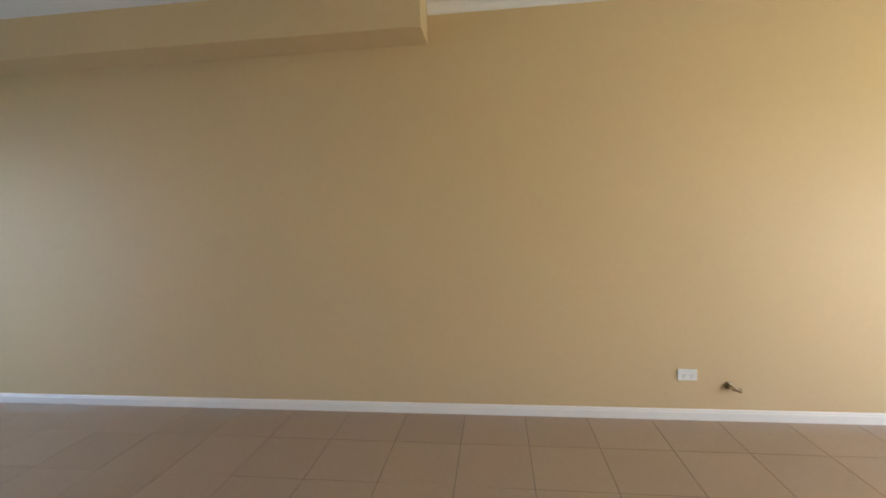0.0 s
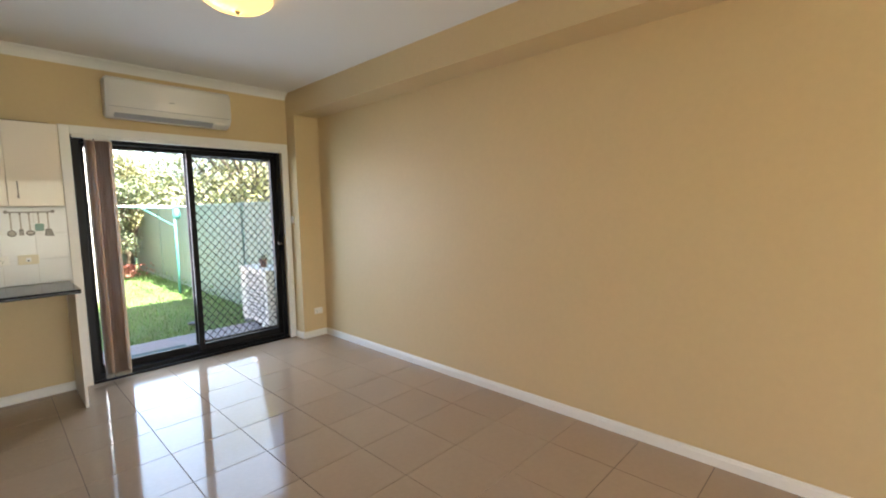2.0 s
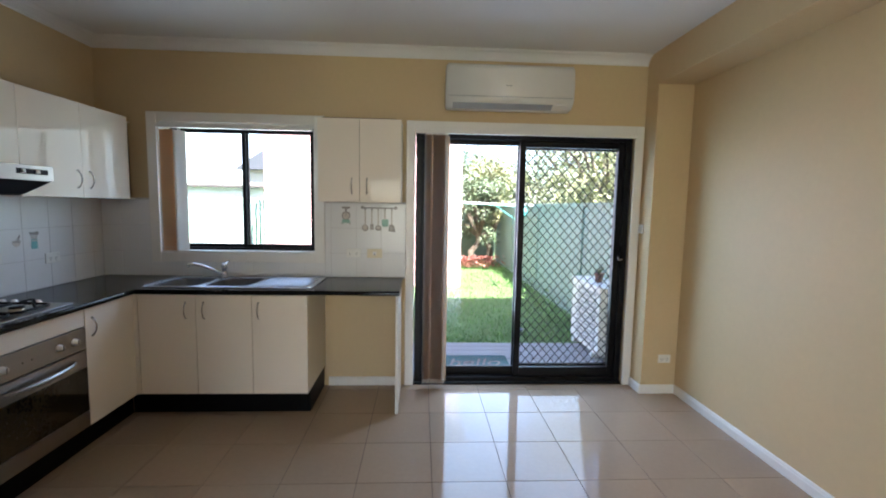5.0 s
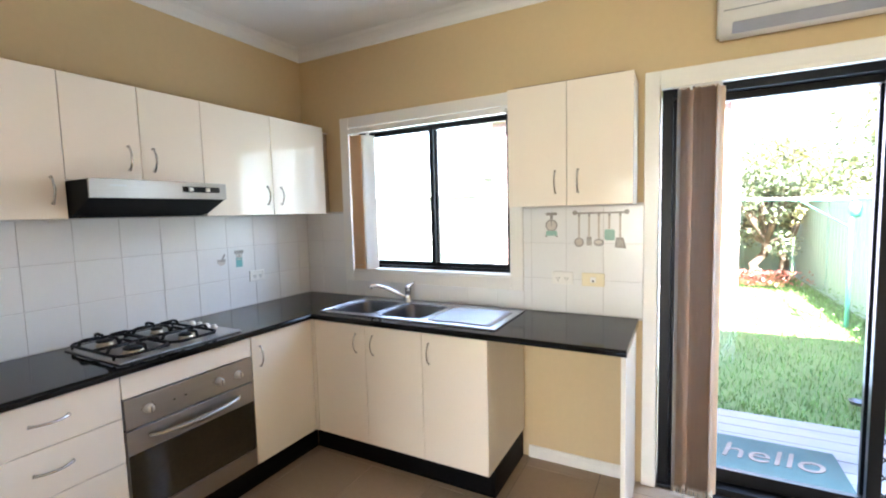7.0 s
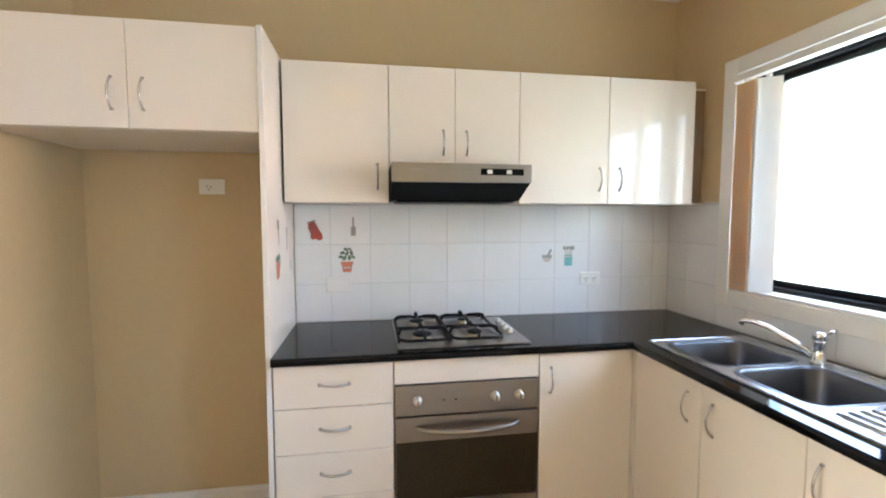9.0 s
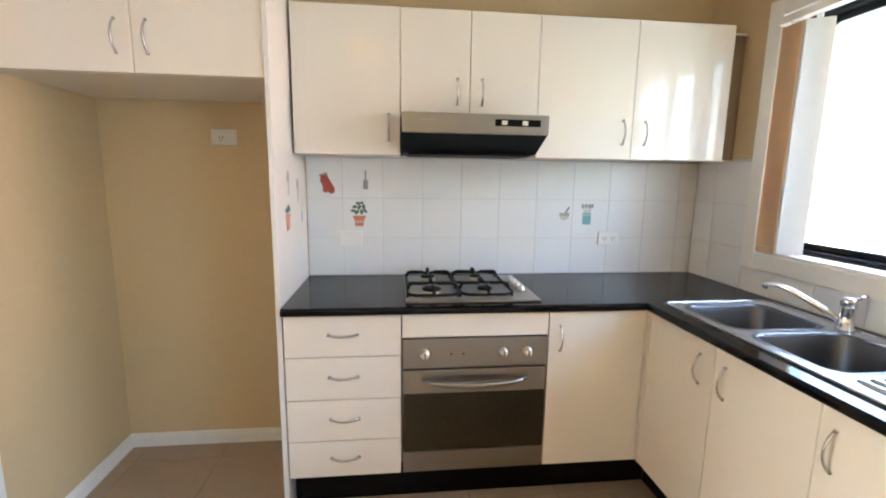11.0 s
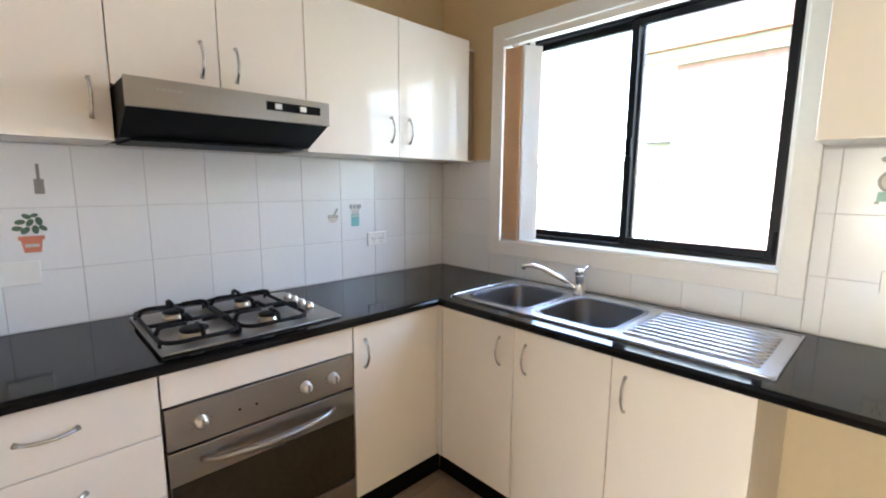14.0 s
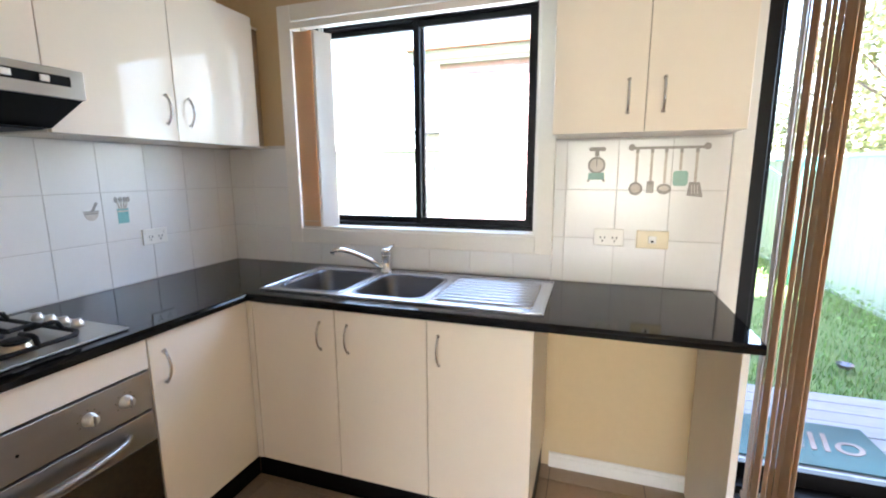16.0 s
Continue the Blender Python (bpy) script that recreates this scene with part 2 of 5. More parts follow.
def tube(points, r, seg=8, bm=None, closed=False, flat=1.0):
    """A round bar along points; r may be one radius or one a point."""
    bm = bm or bmesh.new()
    pts = [Vector(p) for p in points]
    k = len(pts)
    rs = r if isinstance(r, (list, tuple)) else [r] * k
    rings = []
    prev = None
    for i, p in enumerate(pts):
        if closed:
            d = pts[(i + 1) % k] - pts[i - 1]
        else:
            d = pts[min(i + 1, k - 1)] - pts[max(i - 1, 0)]
        d.normalize()
        if prev is None:
            a = d.orthogonal().normalized()
        else:
            a = (prev - d * prev.dot(d)).normalized()
        prev = a
        b = d.cross(a)
        rings.append([bm.verts.new(p + (a * math.cos(t) + b * math.sin(t) * flat) * rs[i]) for t in [2 * math.pi * j / seg for j in range(seg)]])
    for i in range(k if closed else k - 1):
        A, B = rings[i], rings[(i + 1) % k]
        for j in range(seg):
            bm.faces.new((A[j], A[(j + 1) % seg], B[(j + 1) % seg], B[j]))
    if not closed:
        bm.faces.new(rings[0][::-1])
        bm.faces.new(rings[-1])
    bmesh.ops.recalc_face_normals(bm, faces=bm.faces)
    return bm


def lathe(profile, centre, seg=24, bm=None, axis='z'):
    """A turned shape from (radius, height) pairs."""
    bm = bm or bmesh.new()
    c = Vector(centre)
    rings = []
    for r, h in profile:
        ring = []
        for j in range(seg):
            a = 2 * math.pi * j / seg
            u, v = r * math.cos(a), r * math.sin(a)
            ring.append(bm.verts.new(c + (V(u, v, h) if axis == 'z' else V(h, u, v) if axis == 'x' else V(u, h, v))))
        rings.append(ring)
    for A, B in zip(rings, rings[1:]):
        for j in range(seg):
            bm.faces.new((A[j], A[(j + 1) % seg], B[(j + 1) % seg], B[j]))
    bm.faces.new(rings[0][::-1])
    bm.faces.new(rings[-1])
    bmesh.ops.recalc_face_normals(bm, faces=bm.faces)
    return bm


def prism(outline, axis, a, b, bm=None):
    """Extrudes a 2D outline along an axis from a to b."""
    bm = bm or bmesh.new()

    def P(u, v, w):
        return V(w, u, v) if axis == 'x' else V(u, w, v) if axis == 'y' else V(u, v, w)
    A = [bm.verts.new(P(u, v, a)) for u, v in outline]
    B = [bm.verts.new(P(u, v, b)) for u, v in outline]
    k = len(A)
    for i in range(k):
        bm.faces.new((A[i], A[(i + 1) % k], B[(i + 1) % k], B[i]))
    bm.faces.new(A[::-1])
    bm.faces.new(B)
    bmesh.ops.recalc_face_normals(bm, faces=bm.faces)
    return bm


def handle(parent, p, along, out, length=0.11):
    """A bowed pull; p is its middle on the door, along its line, out the way it stands off."""
    along, out, p = Vector(along), Vector(out), Vector(p)
    pts, rs = [], []
    for i in range(11):
        s = i / 10 * 2 - 1
        pts.append(p + along * (s * length / 2) + out * (0.003 + 0.026 * (1 - s * s) ** 0.8))
        rs.append(0.0058 if abs(s) > 0.85 else 0.0037)
    return part("handle", tube(pts, rs, 8, flat=1.3), M_HANDLE, parent, "satin nickel bow handle", True)


# ---- the room's shell ----
XR, YS, ZC = 4.548, -9.2, 2.685
DX0, DX1, DZ = 2.42, 4.195, 2.075          # sliding door's opening
WX0, WX1, WZ0, WZ1 = 0.45, 1.64, 1.085, 2.085   # kitchen window's opening
YB, XB = -2.990, 1.630                      # the enclosed block beside the fridge
YN = -3.09
T = 0.25

bm = box(0, DX0, 0, T, 0, WZ0)
cuboid(bm, 0, WX0, 0, T, WZ0, WZ1)
cuboid(bm, WX1, DX0, 0, T, WZ0, WZ1)
cuboid(bm, 0, DX0, 0, T, WZ1, ZC)
cuboid(bm, DX0, DX1, 0, T, DZ, ZC)
cuboid(bm, DX1, XR, 0, T, 0, ZC)
solo("wall_north", bm, M_WALL, "tan painted back wall with window and sliding door", "wall", "structure")
solo("wall_west", box(-T, 0, YS - T, T, 0, ZC), M_WALL, "tan painted plain wall behind the kitchen", "wall", "structure")
solo("wall_east", box(XR, XR + T, YS - T, T, 0, ZC), M_WALL, "long bare tan painted wall", "wall", "structure")
bm = box(0, 1.05, YS - T, YS, 0, ZC)
cuboid(bm, 3.75, XR, YS - T, YS, 0, ZC)
cuboid(bm, 1.05, 3.75, YS - T, YS, 0, 0.2)
cuboid(bm, 1.05, 3.75, YS - T, YS, 2.2, ZC)
solo("wall_south", bm, M_WALL, "tan painted end wall with a wide window", "wall", "structure")
solo("pier", box(4.265, XR, -0.178, 0, 0, 2.437, 0.004), M_WALL, "tan painted corner pier beside the sliding door", "wall", "structure")
solo("bulkhead", box(4.265, XR, -4.33, 0, 2.437, ZC), M_WALL, "tan painted bulkhead along the long wall", "wall", "structure")
solo("ceiling", box(-T, XR + T, YS - T, T, ZC, ZC + 0.2), M_CEIL, "white painted plasterboard ceiling", "ceiling", "structure")
PD0, PD1, PDZ = 0.80, 1.47, 2.06
bm = box(0, PD0, YB - 0.075, YB, 0, ZC)
cuboid(bm, PD1, XB, YB - 0.075, YB, 0, ZC)
cuboid(bm, PD0, PD1, YB - 0.075, YB, PDZ, ZC)
cuboid(bm, 0, XB, YN, YB - 0.075, 0, ZC)
solo("wall_partition", bm, M_WALL, "tan painted partition walls beside the fridge space", "wall", "structure")


def cove(name, a, b, axis, at, sign, flip=1):
    """Plaster cornice: a scooped profile between wall and ceiling."""
    prof = [(0.0, ZC), (0.0, ZC - 0.072), (0.006, ZC - 0.072), (0.008, ZC - 0.060), (0.022, ZC - 0.038), (0.042, ZC - 0.020), (0.066, ZC - 0.010), (0.070, ZC - 0.004), (0.078, ZC - 0.004), (0.078, ZC)]
    out = [(at + sign * u, v) for u, v in prof]
    return solo(name, prism(out, axis, a, b), M_CEIL, "white plaster cove cornice", "cornice", "structure")


cove("cornice_north", 0.0, 4.262, 'x', 0.0, -1)
cove("cornice_west", YB, -0.001, 'y', 0.0, 1)
cove("cornice_east", YS, -4.332, 'y', XR, -1)
cove("cornice_partition_north", 0.0, XB, 'x', YB, 1)
cove("cornice_partition_south", 0.0, XB, 'x', YN, -1)
cove("cornice_partition_east", YN, YB, 'y', XB, 1)


def skirt(name, axis, a, b, at, sign, h=0.071, d=0.014):
    prof = [(0, 0.001), (d, 0.001), (d, h * 0.72), (d * 0.75, h * 0.80), (d * 0.72, h * 0.90), (d * 0.35, h), (0, h)]
    out = [(at + sign * u, v) for u, v in prof]
    return solo(name, prism(out, axis, a, b), M_TRIM, "white painted timber skirting board", "skirting board", "structure")


skirt("baseboard_east", 'y', YS, -0.18, XR, -1)
skirt("baseboard_pier_front", 'x', 4.26 - 0.014, XR - 0.014, -0.18, -1)
skirt("baseboard_pier_side", 'y', -0.18, -0.018, 4.26, -1)
skirt("baseboard_north", 'x', 1.735, 2.305, 0, -1)
skirt("baseboard_alcove_back", 'y', YB, -2.085, 0, 1)
skirt("baseboard_alcove_side", 'x', 0.014, PD0 - 0.075, YB, 1)
skirt("baseboard_partition_east", 'y', YN, YB, XB, 1)
skirt("baseboard_partition_south", 'x', 0, XB, YN, -1)
skirt("baseboard_partition_end", 'x', PD1 + 0.075, XB, YB, 1)


def architrave(name, x0, x1, z0, z1, y, sign, w=0.07, four=False, label="white painted architrave"):
    """Trim round an opening x0..x1, z0..z1 on the wall face y."""
    t = thing(name, ((x0 + x1) / 2, y, z0), label, "architrave", "", "structure")

    def strip(nm, a0, a1, b0, b1):
        bm = box(a0, a1, y, y + sign * 0.019, b0, b1, 0.004, 2)
        part(nm, bm, M_TRIM, t)
    strip("side_trim", x0 - w, x0, z0 if not four else z0 - w, z1 + w)
    strip("side_trim", x1, x1 + w, z0 if not four else z0 - w, z1 + w)
    strip("top_trim", x0, x1, z1, z1 + w)
    if four:
        strip("bottom_trim", x0, x1, z0 - w, z0)
    return t


architrave("trim_sliding_door", DX0, DX1 - 0.008, 0.001, DZ, 0, -1, 0.068, label="white painted architrave round the sliding door")
architrave("trim_window", WX0, WX1, WZ0, WZ1, 0, -1, 0.074, True, "white painted architrave round the kitchen window")
architrave("trim_partition_door", PD0, PD1, 0.001, PDZ, YB, 1, 0.07, label="white painted architrave of an inner doorway")

M_SLATE = mat("dark_roof_sheet", (0.06, 0.062, 0.07), 0.6, vary=0.15, scale=2)
M_GUTTERDARK = mat("brown_gutter", (0.09, 0.075, 0.07), 0.5, vary=0.1)
M_SATIN = mat("satin_metal", (0.78, 0.75, 0.70), 0.36, 1.0, vary=0.04)

# ---- windows and doors ----
# linings of the openings
t = thing("window_1", ((WX0 + WX1) / 2, 0.1, WZ0), "black aluminium two-pane sliding kitchen window", "window", "", "structure")
part("window_sill", box(WX0, WX1, -0.012, 0.075, WZ0, WZ0 + 0.014, 0.003), M_TRIM, t, "white painted sill")
bm = box(WX0, WX0 + 0.012, 0, 0.075, WZ0 + 0.014, WZ1)
cuboid(bm, WX1 - 0.012, WX1, 0, 0.075, WZ0 + 0.014, WZ1)
cuboid(bm, WX0 + 0.012, WX1 - 0.012, 0, 0.075, WZ1 - 0.012, WZ1)
part("lining", bm, M_TRIM, t, "white painted lining")


def frame_bars(x0, x1, z0, z1, y0, y1, w, wb=None, wt=None):
    """Four bars of a rectangular frame."""
    wb, wt = wb or w, wt or w
    bm = box(x0, x0 + w, y0, y1, z0, z1, 0.002, 1)
    cuboid(bm, x1 - w, x1, y0, y1, z0, z1, 0.002, 1)
    cuboid(bm, x0 + w, x1 - w, y0, y1, z0, z0 + wb, 0.002, 1)
    cuboid(bm, x0 + w, x1 - w, y0, y1, z1 - wt, z1, 0.002, 1)
    return bm


def pane(x0, x1, z0, z1, y, parent):
    ob = part("pane", box(x0, x1, y - 0.003, y + 0.003, z0, z1), M_GLASS, parent, "clear glass pane")
    ob.visible_shadow = False
    return ob


wx0, wx1, wz0, wz1 = WX0 + 0.012, WX1 - 0.012, WZ0 + 0.014, WZ1 - 0.012
part("window_frame", frame_bars(wx0, wx1, wz0, wz1, 0.076, 0.15, 0.018, 0.02), M_BLACKMETAL, t)
wm = 1.065
sash = part("sash", frame_bars(wx0 + 0.018, wm + 0.02, wz0 + 0.02, wz1 - 0.018, 0.115, 0.14, 0.028), M_BLACKMETAL, t)
pane(wx0 + 0.04, wm - 0.004, wz0 + 0.044, wz1 - 0.042, 0.127, t)
sash = part("sash", frame_bars(wm - 0.022, wx1 - 0.016, wz0 + 0.02, wz1 - 0.018, 0.084, 0.11, 0.030), M_BLACKMETAL, t)
part("latch", box(wm - 0.014, wm + 0.010, 0.070, 0.084, 1.500, 1.575, 0.003), M_BLACKPLASTIC, t, "black sash latch on the meeting rail")
pane(wm + 0.004, wx1 - 0.042, wz0 + 0.046, wz1 - 0.044, 0.097, t)
part("latch", box(wx1 - 0.03, wx1 - 0.018, 0.07, 0.084, wz0 + 0.03, wz0 + 0.12, 0.003), M_BLACKPLASTIC, t, "black sash latch")

t = thing("sliding_door", ((DX0 + DX1) / 2, 0.1, 0), "black aluminium sliding glass door with a diamond security screen", "sliding door", "", "structure")
dx0, dx1 = DX0 + 0.008, DX1 - 0.01
part("door_frame", frame_bars(dx0, dx1, 0.002, DZ - 0.006, 0.03, 0.15, 0.05, 0.05, 0.05), M_BLACKMETAL, t)
MX = 3.30
part("fixed_sash", frame_bars(dx0 + 0.05, MX + 0.02, 0.052, DZ - 0.056, 0.10, 0.135, 0.035, 0.07, 0.035), M_BLACKMETAL, t)
pane(dx0 + 0.08, MX - 0.01, 0.11, DZ - 0.085, 0.118, t)
part("sliding_sash", frame_bars(MX - 0.03, dx1 - 0.05, 0.052, DZ - 0.056, 0.055, 0.09, 0.05, 0.075, 0.05), M_BLACKMETAL, t)
pane(MX + 0.01, dx1 - 0.09, 0.12, DZ - 0.1, 0.072, t)
scr = part("security_screen", frame_bars(MX - 0.03, dx1 - 0.02, 0.052, DZ - 0.056, 0.138, 0.165, 0.055, 0.08, 0.06), M_BLACKMETAL, t)
gx0, gx1, gz0, gz1 = MX + 0.022, dx1 - 0.07, 0.13, DZ - 0.115


def diamonds(bm, x0, x1, z0, z1, y, px, pz, r):
    """Crossing bars clipped to a rectangle."""
    k = pz / px
    for s in (1, -1):
        c = -4.0
        while c < 6.0:
            pts = []
            # line z = z0 + s*k*(x - x0) + c
            for x in (x0, x1):
                z = z0 + s * k * (x - x0) + c
                if z0 <= z <= z1:
                    pts.append((x, z))
            for z in (z0, z1):
                x = x0 + (z - z0 - c) / (s * k)
                if x0 < x < x1:
                    pts.append((x, z))
            if len(pts) >= 2 and (pts[0][0] - pts[1][0]) ** 2 + (pts[0][1] - pts[1][1]) ** 2 > 1e-4:
                tube([(pts[0][0], y, pts[0][1]), (pts[1][0], y, pts[1][1])], r, 6, bm)
            c += pz
    return bm


part("diamond_grille", diamonds(bmesh.new(), gx0, gx1, gz0, gz1, 0.15, 0.074, 0.086, 0.0038), M_BLACKMETAL, t, "black diamond grille")
part("lock_plate", box(dx1 - 0.055, dx1 - 0.03, 0.024, 0.055, 0.98, 1.18, 0.004), M_BLACKPLASTIC, t, "black lock plate")
bm = tube([(dx1 - 0.045, 0.03, 1.07), (dx1 - 0.045, 0.005, 1.07), (dx1 - 0.075, 0.0, 1.06), (dx1 - 0.085, 0.0, 1.09)], 0.007, 8)
part("latch_lever", bm, M_CHROME, t, "chrome latch lever", True)
part("threshold", box(dx0, dx1, -0.004, 0.03, 0.002, 0.02, 0.004), M_BLACKMETAL, t, "black threshold strip")

t = thing("door_partition", ((PD0 + PD1) / 2, YB - 0.05, 0), "closed plain cream flush door", "door", "", "structure")
part("leaf", box(PD0 + 0.018, PD1 - 0.018, YB - 0.07, YB - 0.035, 0.006, PDZ - 0.018, 0.002), M_TRIM, t)
bm = box(PD0, PD0 + 0.016, YB - 0.074, YB, 0.001, PDZ)
cuboid(bm, PD1 - 0.016, PD1, YB - 0.074, YB, 0.001, PDZ)
cuboid(bm, PD0 + 0.016, PD1 - 0.016, YB - 0.074, YB, PDZ - 0.016, PDZ)
part("door_frame", bm, M_TRIM, t)

t = thing("window_2", (2.40, YS - 0.1, 0.2), "wide white framed living room window", "window", "", "structure")
part("window_frame", frame_bars(1.05, 3.75, 0.2, 2.2, YS - 0.16, YS - 0.10, 0.06), M_TRIM, t)
part("mullion", box(2.37, 2.43, YS - 0.155, YS - 0.105, 0.26, 2.14), M_TRIM, t)
pane(1.11, 2.37, 0.26, 2.14, YS - 0.13, t)
pane(2.43, 3.69, 0.26, 2.14, YS - 0.13, t)


# ---- kitchen cabinets ----
FX = 0.575       # fronts of the hob run
FY = -0.575      # fronts of the sink run
G = 0.0015       # half gap between doors


def door_x(parent, y0, y1, z0, z1, x=FX, name="door"):
    return part(name, box(x - 0.018, x, y0 + G, y1 - G, z0 + G, z1 - G, 0.002, 2), M_CREAM, parent, "cream gloss %s front" % ("drawer" if name == "drawer" else "door"))


def door_y(parent, x0, x1, z0, z1, y=FY):
    return part("door", box(x0 + G, x1 - G, y, y + 0.018, z0 + G, z1 - G, 0.002, 2), M_CREAM, parent, "cream gloss door front")


def carcass(parent, x0, x1, y0, y1, z0, z1):
    return part("carcass", box(x0, x1, y0, y1, z0, z1), M_CARC, parent, "cream melamine carcass")


BT, BZ = 0.868, 0.176
# tall panel at the end of the bench
c = thing("fridge_side_panel", (0.3, -2.073, 0), "tall cream gloss panel beside the fridge space", "cabinet panel")
part("panel", box(0.016, 0.576, -2.082, -2.064, 0.001, 2.112, 0.0015), M_CREAM, c)
part("edge_strip", box(0.5762, 0.578, -2.0822, -2.0638, 0.001, 2.112), M_TRIM, c, "white edge strip")

c = thing("drawer_unit", (0.3, -1.82, 0), "cream gloss kitchen unit of four drawers", "drawer unit", "base cabinets")
carcass(c, 0.014, FX - 0.019, -2.062, -1.606, BZ, BT)
for z0, z1 in ((0.695, BT - 0.004), (0.514, 0.695), (0.336, 0.514), (BZ, 0.336)):
    d = door_x(c, -2.06, -1.606, z0, z1, name="drawer")
    handle(d, (FX, -1.833, (z0 + z1) / 2 + 0.008), (0, 1, 0), (1, 0, 0), 0.115)

c = thing("oven_housing", (0.3, -1.303, 0), "cream gloss cabinet housing round the oven", "cabinet", "base cabinets")
part("carcass", box(0.014, 0.5, -1.604, -1.002, BZ, 0.76), M_CARC, c)
part("fascia_panel", box(FX - 0.018, FX, -1.604 + G, -1.002 - G, 0.768, BT - 0.004, 0.002), M_CREAM, c, "cream gloss fascia above the oven")

c = thing("corner_cabinet", (0.4, -0.75, 0), "cream gloss corner base cabinet with one door", "cabinet", "base cabinets")
carcass(c, 0.014, FX - 0.019, -1.0, -0.014, BZ, BT)
d = door_x(c, -1.0, -0.5775, BZ, BT - 0.004)
handle(d, (FX, -0.952, 0.752), (0, 0, 1), (1, 0, 0), 0.11)
part("corner_filler", box(FX - 0.018, FX + 0.022, FY - 0.0005, FY + 0.017, BZ, BT - 0.004, 0.001), M_CREAM, c, "cream filler strip in the corner")

c = thing("sink_cabinet", (0.97, -0.3, 0), "cream gloss two-door cabinet under the sink", "cabinet", "base cabinets")
carcass(c, 0.6, 1.340, FY + 0.019, -0.014, BZ, 0.70)
d = door_y(c, 0.60, 0.975, BZ, BT - 0.004)
handle(d, (0.912, FY, 0.758), (0, 0, 1), (0, -1, 0), 0.11)
d = door_y(c, 0.975, 1.343, BZ, BT - 0.004)
handle(d, (1.030, FY, 0.758), (0, 0, 1), (0, -1, 0), 0.11)
c = thing("base_cabinet", (1.52, -0.3, 0), "cream gloss single-door base cabinet beside the open bay", "cabinet", "base cabinets")
carcass(c, 1.342, 1.690, FY + 0.019, -0.014, BZ, 0.70)
part("side_panel", box(1.692, 1.710, FY + 0.019, -0.016, BZ, BT), M_CARC, c, "plain cream melamine side")
d = door_y(c, 1.343, 1.712, BZ, BT - 0.004)
handle(d, (1.388, FY, 0.758), (0, 0, 1), (0, -1, 0), 0.11)

c = thing("kickboard_hob_run", (0.3, -1.3, 0), "black kickboard under the drawers and oven", "kickboard")
part("board", box(0.016, 0.475, -2.06, -0.47, 0.001, BZ - 0.002), M_KICK, c)
part("seal_strip", box(0.4752, 0.479, -2.06, -0.47, 0.001, 0.012, 0.001), M_BLACKPLASTIC, c, "black rubber floor seal")
part("end_cap", box(0.4752, 0.4775, -2.06, -2.035, 0.012, BZ - 0.004, 0.0008), M_BLACKPLASTIC, c)
c = thing("kickboard_sink_run", (1.1, -0.25, 0), "black kickboard under the sink cabinets", "kickboard")
part("board", box(0.480, 1.700, -0.468, -0.016, 0.001, BZ - 0.002), M_KICK, c)
part("seal_strip", box(0.480, 1.700, -0.472, -0.4682, 0.001, 0.012, 0.001), M_BLACKPLASTIC, c, "black rubber floor seal")
part("end_cap", box(1.675, 1.700, -0.4705, -0.4682, 0.012, BZ - 0.004, 0.0008), M_BLACKPLASTIC, c)
c = thing("bench_end_panel", (2.315, -0.28, 0), "thin cream panel holding up the bench end", "cabinet panel")
part("panel", box(2.305, 2.323, -0.517, -0.016, 0.001, 0.870, 0.001), M_CARC, c)
part("edge_strip", box(2.3045, 2.3235, -0.520, -0.5172, 0.001, 0.870), M_TRIM, c, "white edge strip")

# worktop with cut-outs for sink and hob
c = thing("worktop", (0.6, -0.3, 0.87), "glossy black L-shaped kitchen worktop", "worktop")
SX0, SX1, SY0, SY1 = 0.60, 1.735, -0.528, -0.062
TZ0, TZ1 = 0.871, 0.900
ROUND = 0.012


def slab(name, x0, x1, y0, y1):
    part(name, box(x0, x1, y0, y1, TZ0, TZ1), M_BLACKTOP, c)


slab("hob_slab", 0.012, 0.6 - ROUND, -2.062, -0.012)
slab("corner_slab", 0.6 - ROUND, SX0 + 0.03, -0.6 + ROUND, -0.012)
slab("front_strip", SX0 + 0.03, SX1 - 0.03, -0.6 + ROUND, SY0 + 0.03)
slab("back_strip", SX0 + 0.03, SX1 - 0.03, SY1 - 0.03, -0.012)
slab("end_slab", SX1 - 0.03, 2.334, -0.6 + ROUND, -0.012)


def nose(axis, a, b, at, sign):
    prof = [(0, TZ0), (ROUND * 0.7, TZ0), (ROUND, TZ0 + 0.006), (ROUND, TZ1 - 0.010), (ROUND * 0.75, TZ1 - 0.003), (ROUND * 0.3, TZ1), (0, TZ1)]
    part("front_edge", prism([(at + sign * u, v) for u, v in prof], axis, a, b), M_BLACKTOP, c, "rounded black front edge")


nose('y', -2.062, -0.6 + ROUND, 0.6 - ROUND, 1)
nose('x', 0.6, 2.334, -0.6 + ROUND, -1)

# wall cabinets of the hob run
UX, UZ0, UZ1 = 0.285, 1.493, 2.098


def wall_unit(y0, y1, z0, doors, label, hood=False):
    c = thing("wall_cabinet", ((UX) / 2, (y0 + y1) / 2, z0), label, "wall cabinet", "wall cabinets")
    carcass(c, 0.012, UX - 0.019, y0 + 0.001, y1 - 0.001, z0 + 0.002, UZ1 - 0.002)
    for a, b, hy, hz in doors:
        d = door_x(c, a, b, z0, UZ1, UX)
        handle(d, (UX, hy, hz), (0, 0, 1), (1, 0, 0), 0.11)
    return c


